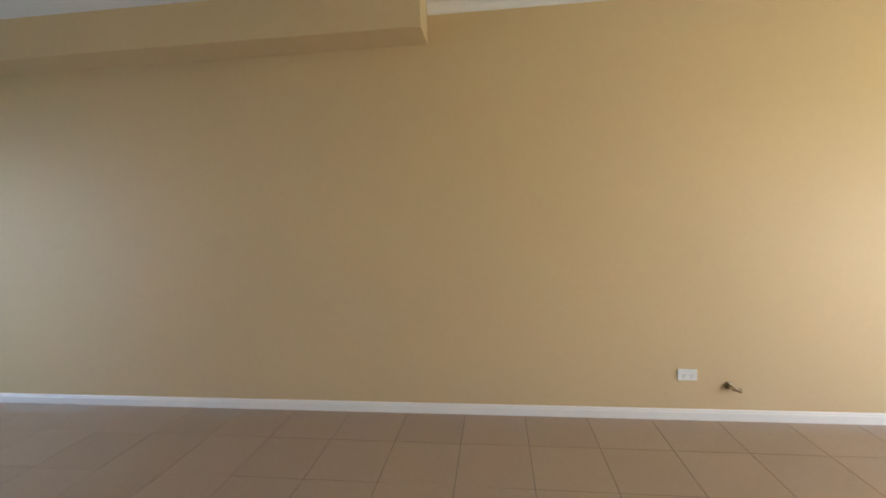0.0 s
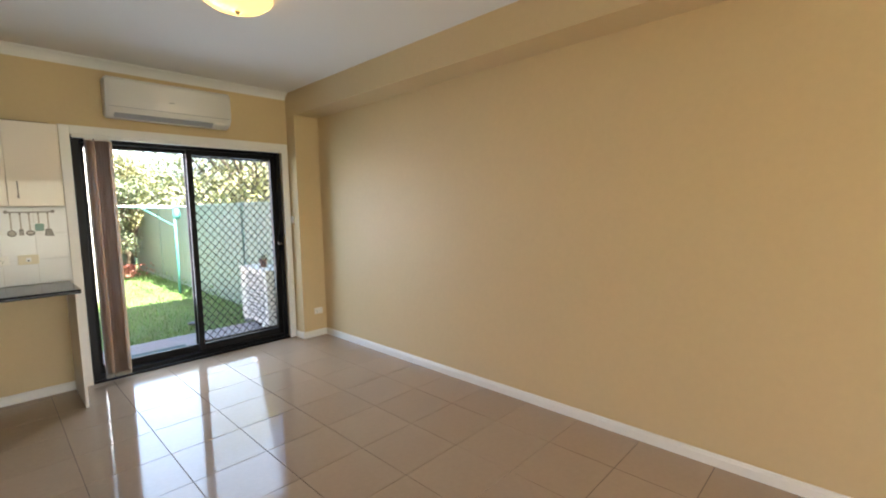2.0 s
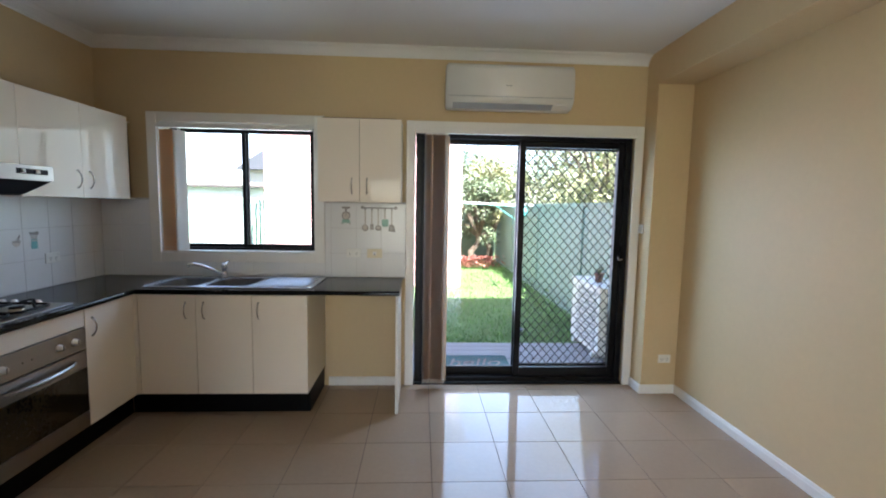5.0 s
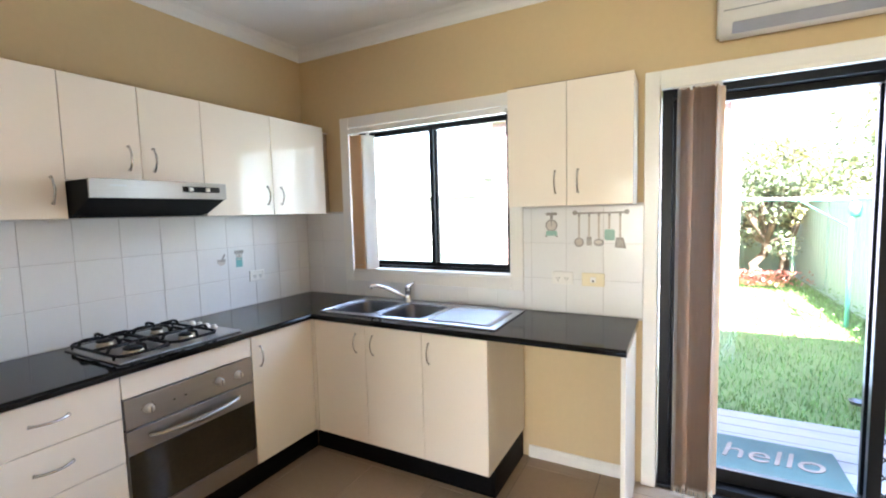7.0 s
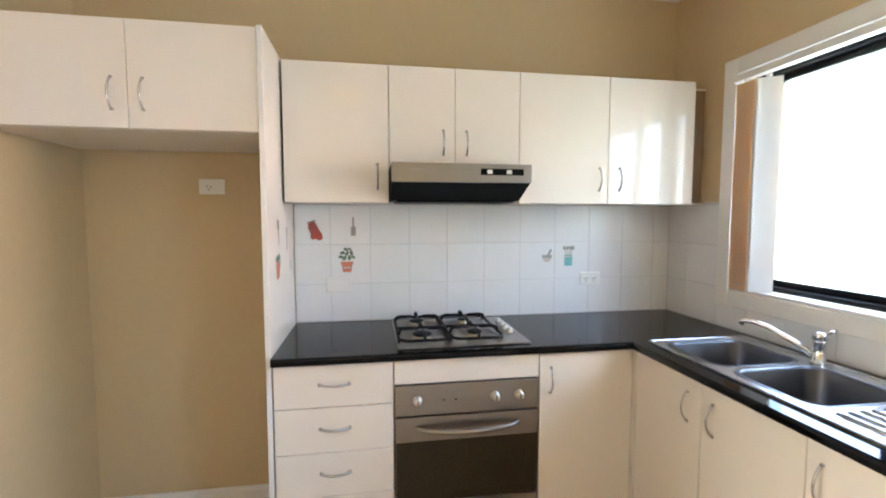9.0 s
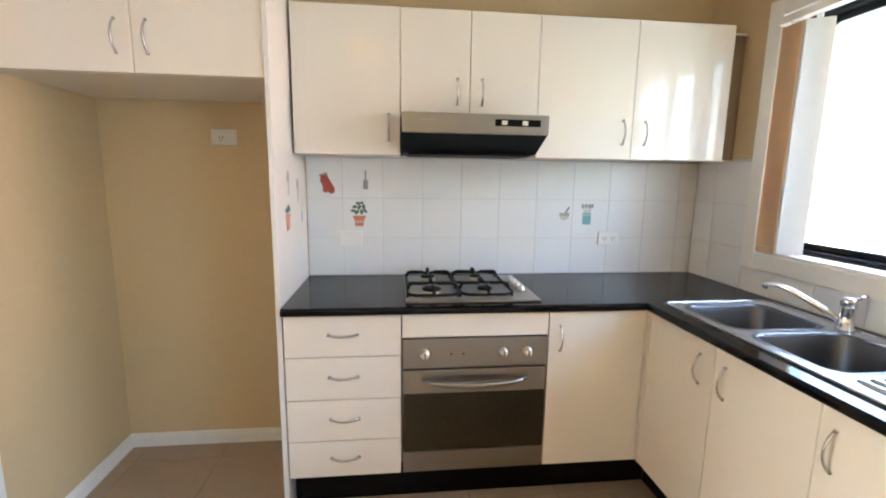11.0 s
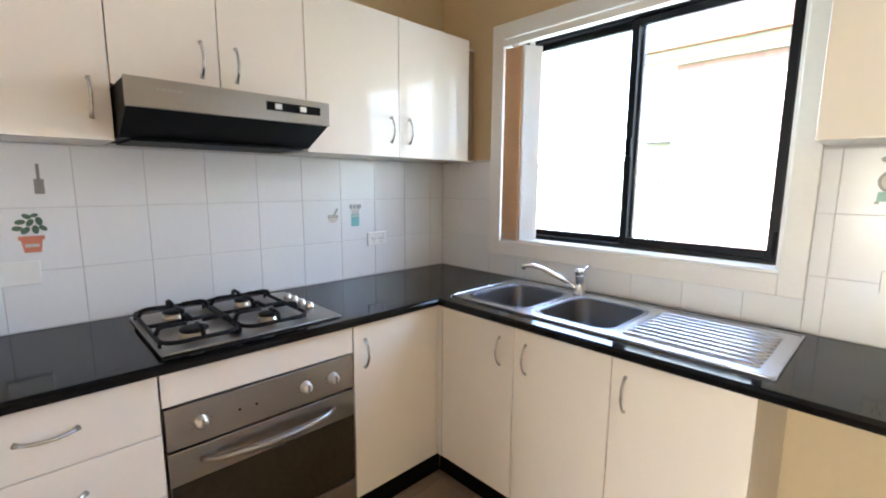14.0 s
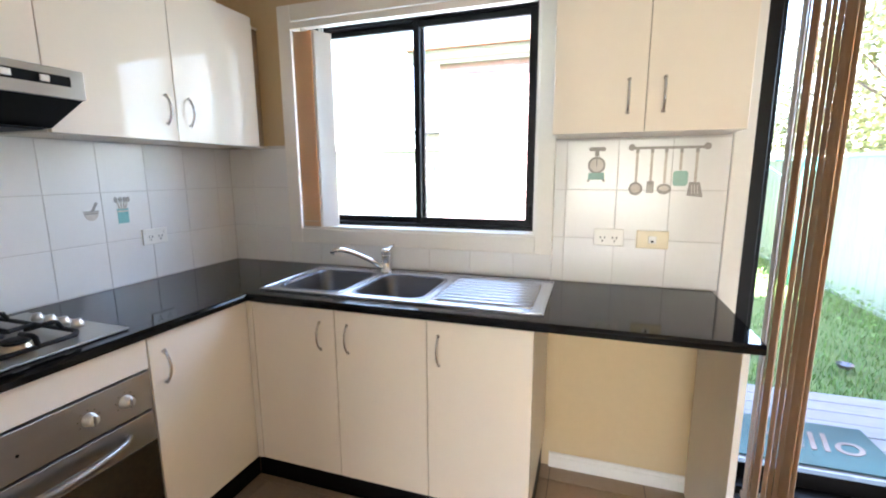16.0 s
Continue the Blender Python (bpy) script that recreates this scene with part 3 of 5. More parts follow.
wall_unit(-2.055, -1.605, UZ0, [(-2.055, -1.605, -1.655, 1.61)], "cream gloss single-door wall cabinet")
wall_unit(-1.605, -1.0, 1.655, [(-1.605, -1.305, -1.360, 1.765), (-1.305, -1.0, -1.252, 1.765)], "short cream gloss two-door cabinet above the rangehood")
c = wall_unit(-1.0, -0.092, UZ0, [(-1.0, -0.552, -0.598, 1.612), (-0.552, -0.092, -0.494, 1.612)], "cream gloss two-door corner wall cabinet")
part("end_filler", box(0.012, 0.235, -0.075, -0.002, UZ0 + 0.002, UZ1 - 0.02), M_FILL, c, "unfinished brown filler at the cabinet end")
part("filler_cap", box(0.236, 0.245, -0.088, -0.004, UZ1 - 0.03, UZ1 - 0.022), M_CARC, c)
part("filler_base", box(0.14, 0.262, -0.088, -0.004, UZ0, UZ0 + 0.008), M_CARC, c)

# cabinet over the fridge space
c = thing("fridge_top_cabinet", (0.28, -2.5, 1.735), "deep cream gloss two-door cabinet above the fridge space", "wall cabinet")
carcass(c, 0.012, 0.55, YB + 0.002, -2.084, 1.738, 2.106)
d = door_x(c, -2.512, -2.083, 1.737, 2.110, 0.57)
handle(d, (0.57, -2.462, 1.855), (0, 0, 1), (1, 0, 0), 0.11)
d = door_x(c, -2.950, -2.512, 1.737, 2.110, 0.57)
handle(d, (0.57, -2.562, 1.855), (0, 0, 1), (1, 0, 0), 0.11)
part("filler_strip", box(0.545, 0.567, YB + 0.002, -2.953, 1.737, 2.110), M_CREAM, c, "cream filler strip at the wall")

# wall cabinet beside the window
c = thing("wall_cabinet_window", (2.03, -0.13, 1.497), "cream gloss two-door wall cabinet beside the window", "wall cabinet")
RY = -0.27
part("carcass", box(1.722, 2.322, RY + 0.019, -0.02, 1.499, 2.098), M_CARC, c)
d = door_y(c, 1.719, 2.022, 1.497, 2.10, RY)
handle(d, (1.966, RY, 1.617), (0, 0, 1), (0, -1, 0), 0.11)
d = door_y(c, 2.022, 2.325, 1.497, 2.10, RY)
handle(d, (2.076, RY, 1.617), (0, 0, 1), (0, -1, 0), 0.11)
solo("loose_board", box(1.75, 2.28, -0.25, -0.05, 2.1005, 2.108, 0.001), M_FILL, "brown unfinished board lying on the wall cabinet", "board", base=(2.0, -0.15, 2.10))

# ---- appliances ----
def knob_x(parent, y, z, x, r=0.017):
    k = part("knob", lathe([(r * 1.15, 0), (r * 1.15, 0.004), (r, 0.006), (r * 0.92, 0.022), (r * 0.7, 0.025)], (x, y, z), 20, axis='x'), M_SATIN, parent, "round metal knob", True)
    part("pointer", box(x + 0.024, x + 0.029, y - 0.003, y + 0.003, z - r * 0.85, z + r * 0.85, 0.001), M_STEEL, k)
    for a in range(-120, 121, 40):
        u, w = y + 0.028 * math.sin(radians(a)), z + 0.028 * math.cos(radians(a))
        part("dial_mark", box(x - 0.001, x + 0.0006, u - 0.0012, u + 0.0012, w - 0.0012, w + 0.0012), M_BLACKPLASTIC, parent)
    part("dial_symbol", box(x - 0.001, x + 0.0006, y - 0.008, y + 0.008, z + 0.040, z + 0.0425), M_STGREY, parent)
    return k


c = thing("oven", (0.3, -1.303, BZ), "built-in stainless steel oven with dark glass door", "oven")
OY0, OY1 = -1.600, -1.006
part("body", box(0.50, 0.555, OY0 + 0.01, OY1 - 0.01, 0.17, 0.76), M_BLACKPLASTIC, c)
cp = part("control_panel", box(0.555, FX + 0.004, OY0, OY1, 0.638, 0.762, 0.002), M_STEEL, c, "brushed steel control panel")
for y in (-1.512, -1.192, -1.090):
    knob_x(cp, y, 0.700, FX + 0.004)
for y in (-1.405, -1.355):
    part("indicator_lamp", lathe([(0.004, 0), (0.004, 0.002)], (FX + 0.0035, y, 0.697), 10, axis='x'), M_BLACKPLASTIC, cp)
d = part("oven_door", box(0.556, FX + 0.003, OY0, OY1, 0.272, 0.630, 0.002), M_STEEL, c, "steel framed oven door")
part("door_glass", box(FX + 0.0015, FX + 0.0055, OY0 + 0.002, OY1 - 0.002, 0.276, 0.530, 0.001), M_BLACKGLASS, d, "dark brown tinted oven glass")
pts, rs = [], []
for i in range(17):
    s = i / 16 * 2 - 1
    pts.append((FX + 0.004 + 0.040 * (1 - s * s) ** 0.45, -1.303 + s * 0.215, 0.586 - 0.008 * (1 - s * s)))
    rs.append(0.006 + 0.007 * (1 - s * s))
part("door_handle", tube(pts, rs, 10), M_STEEL, d, "curved steel door handle", True)
part("lower_panel", box(0.556, FX + 0.003, OY0, OY1, BZ + 0.004, 0.268, 0.002), M_STEEL, c, "brushed steel lower panel")

# gas hob
c = thing("gas_hob", (0.33, -1.305, 0.9), "four-burner stainless steel gas hob with black trivets", "gas hob")
HX0, HX1, HY0, HY1 = 0.073, 0.548, -1.588, -1.028
part("plate", box(HX0, HX1, HY0, HY1, 0.9005, 0.909, 0.004, 3), M_STEEL, c, "brushed steel hob plate")
BURN = [(0.185, -1.475, 0.038), (0.430, -1.475, 0.046), (0.185, -1.245, 0.030), (0.430, -1.245, 0.036)]
for x, y, r in BURN:
    b = part("burner", lathe([(r, 0), (r * 0.95, 0.006), (r * 0.86, 0.009), (r * 0.84, 0.018), (r * 0.55, 0.019)], (x, y, 0.909), 24), M_BURNER, c, "round alloy burner", True)
    part("burner_cap", lathe([(r * 0.88, 0), (r * 0.90, 0.005), (r * 0.84, 0.008), (r * 0.4, 0.0095)], (x, y, 0.9275), 24), M_CASTIRON, b, "black enamel burner cap", True)


def trivet(x0, x1, y0, y1, z):
    """One wire pan support over two burners: a low rounded frame and four cranked fingers round each flame."""
    bm = bmesh.new()
    ring = []
    q = 0.045
    for cx, cy, a0 in ((x1 - q, y1 - q, 0), (x0 + q, y1 - q, 90), (x0 + q, y0 + q, 180), (x1 - q, y0 + q, 270)):
        for i in range(5):
            a = radians(a0 + i * 22.5)
            ring.append((cx + q * math.cos(a), cy + q * math.sin(a), z - 0.004))
    tube(ring, 0.0068, 7, bm, True)
    ym, top = (y0 + y1) / 2, z + 0.022
    for x in (0.185, 0.430):
        for dx, dy in ((1, 0), (-1, 0), (0, 1), (0, -1)):
            ex = x1 if dx > 0 and x > 0.3 else x0 if dx < 0 and x < 0.3 else x + dx * 0.122
            ey = y1 if dy > 0 else y0
            a = V(ex if dx else x, ym if dx else ey, z - 0.004)
            b = V(x + dx * 0.024, ym + dy * 0.024, top)
            knee = a.lerp(b, 0.12)
            knee.z = top - 0.003
            bend = a.lerp(b, 0.30)
            bend.z = top + 0.001
            tip = b + V(0, 0, -0.004)
            tube([tuple(a), tuple(knee), tuple(bend), tuple(b), tuple(tip)], [0.0068, 0.0072, 0.0068, 0.0062, 0.005], 7, bm)
    tube([(0.3075, y0, z - 0.004), (0.3075, y1, z - 0.004)], 0.0066, 7, bm)
    for x in (x0 + 0.04, x1 - 0.04):
        for y in (y0, y1):
            tube([(x, y, z - 0.004), (x, y, 0.909)], 0.005, 6, bm)
    return bm


part("trivet", trivet(0.090, 0.522, -1.578, -1.366, 0.931), M_CASTIRON, c, "black enamelled wire trivet", True)
part("trivet", trivet(0.090, 0.522, -1.356, -1.136, 0.931), M_CASTIRON, c, "black enamelled wire trivet", True)
for i in range(4):
    part("control_knob", lathe([(0.017, 0), (0.0165, 0.010), (0.013, 0.016), (0.011, 0.022), (0.006, 0.023)], (0.205 + i * 0.062, -1.072, 0.909), 16), M_SATIN, c, "chrome hob knob", True)

# rangehood
c = thing("rangehood", (0.24, -1.303, 1.49), "slim stainless steel rangehood with dark sloping underside", "rangehood")
RY0, RY1 = -1.602, -1.003
part("body", prism([(0.02, 1.651), (0.452, 1.651), (0.456, 1.58), (0.452, 1.576), (0.30, 1.505), (0.02, 1.505)], 'y', RY0 + 0.003, RY1 - 0.003), M_BLACKPLASTIC, c, "black sloping hood body")
fp = part("front_panel", box(0.4505, 0.462, RY0, RY1, 1.575, 1.654, 0.002), M_STEEL, c, "brushed steel front strip")
part("switch_recess", box(0.4615, 0.4635, -1.228, -1.040, 1.607, 1.634, 0.0006), M_BLACKPLASTIC, fp, "black switch recess")
for y in (-1.190, -1.105):
    part("switch_slider", box(0.463, 0.469, y - 0.011, y + 0.011, 1.612, 1.629, 0.002), M_WHITEPLASTIC, fp, "white slide switch")
for i in range(5):
    part("badge", box(0.4615, 0.4627, -1.527 + i * 0.013, -1.519 + i * 0.013, 1.624, 1.630), M_GREYPLASTIC, fp)
part("grease_filter", box(0.05, 0.31, RY0 + 0.03, RY1 - 0.03, 1.497, 1.5048, 0.001), M_BLACKPLASTIC, c, "dark mesh grease filter")

# sink and tap
c = thing("kitchen_sink", (1.17, -0.3, 0.9), "double-bowl stainless steel sink with ribbed drainer", "sink")


def rrect(x0, x1, y0, y1, r, k=5):
    out = []
    for cx, cy, a0 in ((x1 - r, y1 - r, 0), (x0 + r, y1 - r, 90), (x0 + r, y0 + r, 180), (x1 - r, y0 + r, 270)):
        for i in range(k + 1):
            a = radians(a0 + i * 90 / k)
            out.append((cx + r * math.cos(a), cy + r * math.sin(a)))
    return out


def bowl(x0, x1, y0, y1):
    """An open pressed bowl with a rolled rim."""
    bm = bmesh.new()
    steps = [(-0.014, 0.9055, 0.065), (-0.004, 0.9075, 0.06), (0.0, 0.9055, 0.058), (0.004, 0.897, 0.056), (0.012, 0.80, 0.055), (0.022, 0.765, 0.055), (0.045, 0.752, 0.05), (0.11, 0.748, 0.03)]
    rings = []
    for ins, z, r in steps:
        rings.append([bm.verts.new((u, v, z)) for u, v in rrect(x0 + ins, x1 - ins, y0 + ins, y1 - ins, r)])
    k = len(rings[0])
    for A, B in zip(rings, rings[1:]):
        for j in range(k):
            bm.faces.new((A[j], A[(j + 1) % k], B[(j + 1) % k], B[j]))
    bm.faces.new(rings[-1])
    bmesh.ops.recalc_face_normals(bm, faces=bm.faces)
    return bm


B1, B2 = (0.652, 0.940), (0.990, 1.282)
BY = (-0.478, -0.142)
for x0, x1 in (B1, B2):
    b = part("bowl", bowl(x0, x1, *BY), M_BOWLSHADE, c, "deep pressed steel bowl", True)
    part("drain", lathe([(0.04, 0), (0.038, 0.003), (0.02, 0.001), (0.005, 0.001)], ((x0 + x1) / 2, -0.31, 0.7485), 20), M_CHROME, b, "round chrome drain")


def flat_with_bowls():
    """The sink's flat top sheet, left open where the bowls sit."""
    bm = bmesh.new()
    z0, z1 = 0.9005, 0.9052
    cuboid(bm, SX0, B1[0] + 0.002, SY0, SY1, z0, z1)
    cuboid(bm, B1[1] - 0.002, B2[0] + 0.002, SY0, SY1, z0, z1)
    cuboid(bm, B1[0] + 0.002, B1[1] - 0.002, SY0, BY[0] + 0.002, z0, z1)
    cuboid(bm, B1[0] + 0.002, B1[1] - 0.002, BY[1] - 0.002, SY1, z0, z1)
    cuboid(bm, B2[0] + 0.002, B2[1] - 0.002, SY0, BY[0] + 0.002, z0, z1)
    cuboid(bm, B2[0] + 0.002, B2[1] - 0.002, BY[1] - 0.002, SY1, z0, z1)
    cuboid(bm, B2[1] - 0.002, SX1, SY0, SY1, z0, z1)
    # corner webs between the square cut-out and the round bowl
    for x0, x1 in (B1, B2):
        rr = rrect(x0, x1, BY[0], BY[1], 0.058)
        for qi, (qx, qy) in enumerate(((x1, BY[1]), (x0, BY[1]), (x0, BY[0]), (x1, BY[0]))):
            arc = rr[qi * 6:qi * 6 + 6]
            vs = [bm.verts.new((qx, qy, z1 - 0.0006))] + [bm.verts.new((u, v, z1 - 0.0006)) for u, v in arc]
            bm.faces.new(vs)
    return bm


part("top_sheet", flat_with_bowls(), M_SINK, c, "flat brushed steel rim")
bm = bmesh.new()
for i in range(9):
    y = -0.464 + i * 0.0385
    tube([(1.325, y, 0.9015), (1.345, y, 0.9062), (1.67, y, 0.9062), (1.69, y, 0.9015)], 0.0095, 10, bm, flat=0.8)
part("drainer_ribs", bm, M_SINK, c, "ribbed draining board", True)
bm = bmesh.new()
tube([(u, v, 0.9055) for u, v in rrect(SX0 + 0.004, SX1 - 0.004, SY0 + 0.004, SY1 - 0.004, 0.02)], 0.0035, 6, bm, True)
part("rolled_edge", bm, M_SINK, c, "rolled steel edge", True)

c = thing("mixer_tap", (0.965, -0.100, 0.905), "chrome single-lever kitchen mixer tap", "tap")
TX, TY = 0.965, -0.100
part("tap_body", lathe([(0.027, 0), (0.027, 0.006), (0.021, 0.010), (0.021, 0.075), (0.023, 0.078), (0.023, 0.084)], (TX, TY, 0.905), 20), M_CHROME, c, "", True)
part("lever", lathe([(0.0235, 0), (0.0235, 0.018), (0.020, 0.026), (0.008, 0.029)], (TX, TY, 0.990), 20), M_CHROME, c, "chrome lever cap", True)
part("lever_arm", tube([(TX, TY, 1.008), (TX + 0.015, TY + 0.03, 1.020), (TX + 0.02, TY + 0.045, 1.026)], [0.008, 0.007, 0.006], 8), M_CHROME, c, "", True)
part("spout", tube([(TX - 0.01, TY - 0.005, 0.930), (TX - 0.07, TY - 0.035, 0.968), (TX - 0.135, TY - 0.075, 1.005), (TX - 0.175, TY - 0.10, 1.020), (TX - 0.205, TY - 0.118, 1.018), (TX - 0.213, TY - 0.123, 1.003)], [0.0125, 0.0115, 0.0105, 0.010, 0.010, 0.0115], 12), M_CHROME, c, "swivel spout", True)

# air conditioner
c = thing("air_conditioner", (3.115, -0.1, 2.215), "white wall-mounted split-system air conditioner", "air conditioner")
AX0, AX1, AZ0, AZ1 = 2.650, 3.613, 2.218, 2.540
prof = [(-0.001, AZ0 + 0.02), (-0.06, AZ0), (-0.12, AZ0 + 0.004), (-0.175, AZ0 + 0.035), (-0.195, AZ0 + 0.075), (-0.205, AZ0 + 0.15), (-0.198, AZ1 - 0.04), (-0.185, AZ1 - 0.012), (-0.16, AZ1), (-0.001, AZ1)]
bm = prism(prof, 'x', AX0, AX1)
bmesh.ops.bevel(bm, geom=[e for e in bm.edges if abs(e.verts[0].co.x - e.verts[1].co.x) < 1e-6], offset=0.012, segments=3, affect='EDGES')
part("casing", bm, M_WHITEPLASTIC, c, "", True)
part("air_flap", prism([(-0.128, AZ0 + 0.0055), (-0.1785, AZ0 + 0.036), (-0.1835, AZ0 + 0.033), (-0.133, AZ0 + 0.001)], 'x', AX0 + 0.05, AX1 - 0.16), M_GREYPLASTIC, c, "pale grey air flap")
part("panel_joint", prism([(-0.199, AZ0 + 0.079), (-0.2035, AZ0 + 0.079), (-0.2038, AZ0 + 0.082), (-0.199, AZ0 + 0.082)], 'x', AX0 + 0.015, AX1 - 0.015), M_GREYPLASTIC, c)
part("badge", box(3.09, 3.135, -0.2065, -0.204, 2.375, 2.381), M_GREYPLASTIC, c, "small grey badge")
part("flap_motor_cover", box(AX1 - 0.14, AX1 - 0.05, -0.181, -0.172, AZ0 + 0.03, AZ0 + 0.048, 0.002), M_WHITEPLASTIC, c)

# ceiling lamp
c = thing("ceiling_lamp", (3.01, -1.93, ZC), "round amber glass ceiling lamp, switched on", "ceiling lamp")
LX, LY = 3.01, -1.93
part("base_plate", lathe([(0.10, 0), (0.10, -0.022), (0.085, -0.028)], (LX, LY, ZC - 0.0005), 28), M_BRASS, c, "brass base plate", True)
part("shade", lathe([(0.195, -0.018), (0.197, -0.024), (0.188, -0.038), (0.155, -0.062), (0.105, -0.082), (0.05, -0.093), (0.012, -0.096)], (LX, LY, ZC), 40), M_LAMPGLASS, c, "frosted amber glass dish", True)
part("finial", lathe([(0.012, -0.096), (0.014, -0.102), (0.007, -0.112), (0.002, -0.114)], (LX, LY, ZC), 14), M_BRASS, c, "brass finial", True)
for a in (30, 150, 270):
    part("clip", box(LX + 0.188 * math.cos(radians(a)) - 0.008, LX + 0.188 * math.cos(radians(a)) + 0.008, LY + 0.188 * math.sin(radians(a)) - 0.008, LY + 0.188 * math.sin(radians(a)) + 0.008, ZC - 0.045, ZC - 0.012, 0.002), M_BRASS, c)


# ---- sockets and switches ----
def plate(name, face, u, z, at, w, h, label, cat, material=M_WHITEPLASTIC, pins=0, rockers=0, vertical=False):
    """A wall plate. face: 'x' on a west wall, 'X' on an east wall, 'y' on a north wall, 'Y' on a south wall face."""
    def B(u0, u1, z0, z1, d0, d1, bev=0.0):
        if face == 'x':
            return box(at + d0, at + d1, u0, u1, z0, z1, bev)
        if face == 'X':
            return box(at - d1, at - d0, u0, u1, z0, z1, bev)
        return box(u0, u1, at - d1, at - d0, z0, z1, bev)
    base = {'x': (at, u, z), 'X': (at, u, z)}.get(face, (u, at, z))
    c = thing(name, base, label, cat)
    part("cover_plate", B(u - w / 2, u + w / 2, z - h / 2, z + h / 2, 0.0, 0.009, 0.003), material, c)
    for i in range(pins):
        pu = u + ((i + 0.5) / pins - 0.5) * w * 0.8 - (0.0 if pins > 1 else w * 0.12)
        for du, dz in ((-0.008, 0.004), (0.008, 0.004), (0.0, -0.010)):
            part("pin_slot", B(pu + du - 0.0017, pu + du + 0.0017, z + dz - 0.0042 - 0.004, z + dz + 0.0042 - 0.004, 0.0088, 0.0096), M_BLACKPLASTIC, c)
        su = u + (0.5 - 0.12) * w * (1 if i else -1) if pins > 1 else u + w * 0.25
        part("rocker", B(su - 0.006, su + 0.006, z + h * 0.16, z + h * 0.34, 0.009, 0.012, 0.001), material, c)
    for i in range(rockers):
        ru = u + ((i + 0.5) / rockers - 0.5) * w * 0.5
        part("rocker", B(ru - 0.0065, ru + 0.0065, z - 0.011, z + 0.011, 0.009, 0.0125, 0.001), material, c)
    return c


plate("double_socket", 'x', -0.492, 1.092, 0.0108, 0.116, 0.070, "white double power socket on the splashback", "power socket", pins=2)
plate("blank_plate", 'x', -1.852, 1.090, 0.0108, 0.114, 0.076, "white blank cover plate on the splashback", "wall plate")
plate("fridge_socket", 'x', -2.435, 1.575, 0.0, 0.116, 0.074, "white power socket in the fridge space", "power socket", pins=1)
plate("double_socket", 'y', 1.940, 1.098, -0.0108, 0.116, 0.070, "white double power socket on the splashback", "power socket", pins=2)
c = plate("cooker_switch", 'y', 2.105, 1.095, -0.0108, 0.118, 0.072, "yellowed isolator switch plate on the splashback", "wall switch", M_AGEDPLASTIC)
part("switch_insert", box(2.090, 2.120, -0.0225, -0.0190, 1.080, 1.110, 0.002), M_WHITEPLASTIC, c, "white switch insert")
part("indicator", box(2.100, 2.110, -0.0235, -0.0222, 1.084, 1.093), M_BLACKPLASTIC, c)
plate("pier_socket", 'y', 4.445, 0.288, -0.18, 0.100, 0.066, "white power socket low on the pier", "power socket", pins=2)
plate("wall_socket", 'X', -5.925, 0.296, XR, 0.116, 0.072, "white double power socket low on the long wall", "power socket", pins=2)
c = plate("side_switch", 'X', -0.050, 1.325, 4.26, 0.070, 0.072, "white switch on the pier beside the door", "wall switch", rockers=1)
c = plate("light_switch", 'y', 1.560, 1.36, YN, 0.040, 0.068, "white light switch on the partition end", "light switch", rockers=1)
part("metal_clip", box(1.584, 1.600, YN - 0.014, YN - 0.001, 1.325, 1.37, 0.002), M_STEEL, c, "small steel holder")

c = thing("gas_outlet", (XR, -6.175, 0.225), "brass gas outlet elbow low on the long wall", "gas outlet")
part("flange", lathe([(0.026, 0), (0.024, -0.006), (0.012, -0.008)], (XR, -6.175, 0.23), 18, axis='x'), M_BRASS, c, "round wall flange", True)
part("elbow", tube([(XR - 0.004, -6.175, 0.23), (XR - 0.035, -6.175, 0.23), (XR - 0.046, -6.182, 0.226), (XR - 0.048, -6.22, 0.218)], [0.012, 0.012, 0.0135, 0.011], 12), M_BRASS, c, "brass elbow", True)
part("nut", lathe([(0.016, 0), (0.016, 0.016)], (XR - 0.048, -6.225, 0.2175), 6, axis='y'), M_BRASS, c)


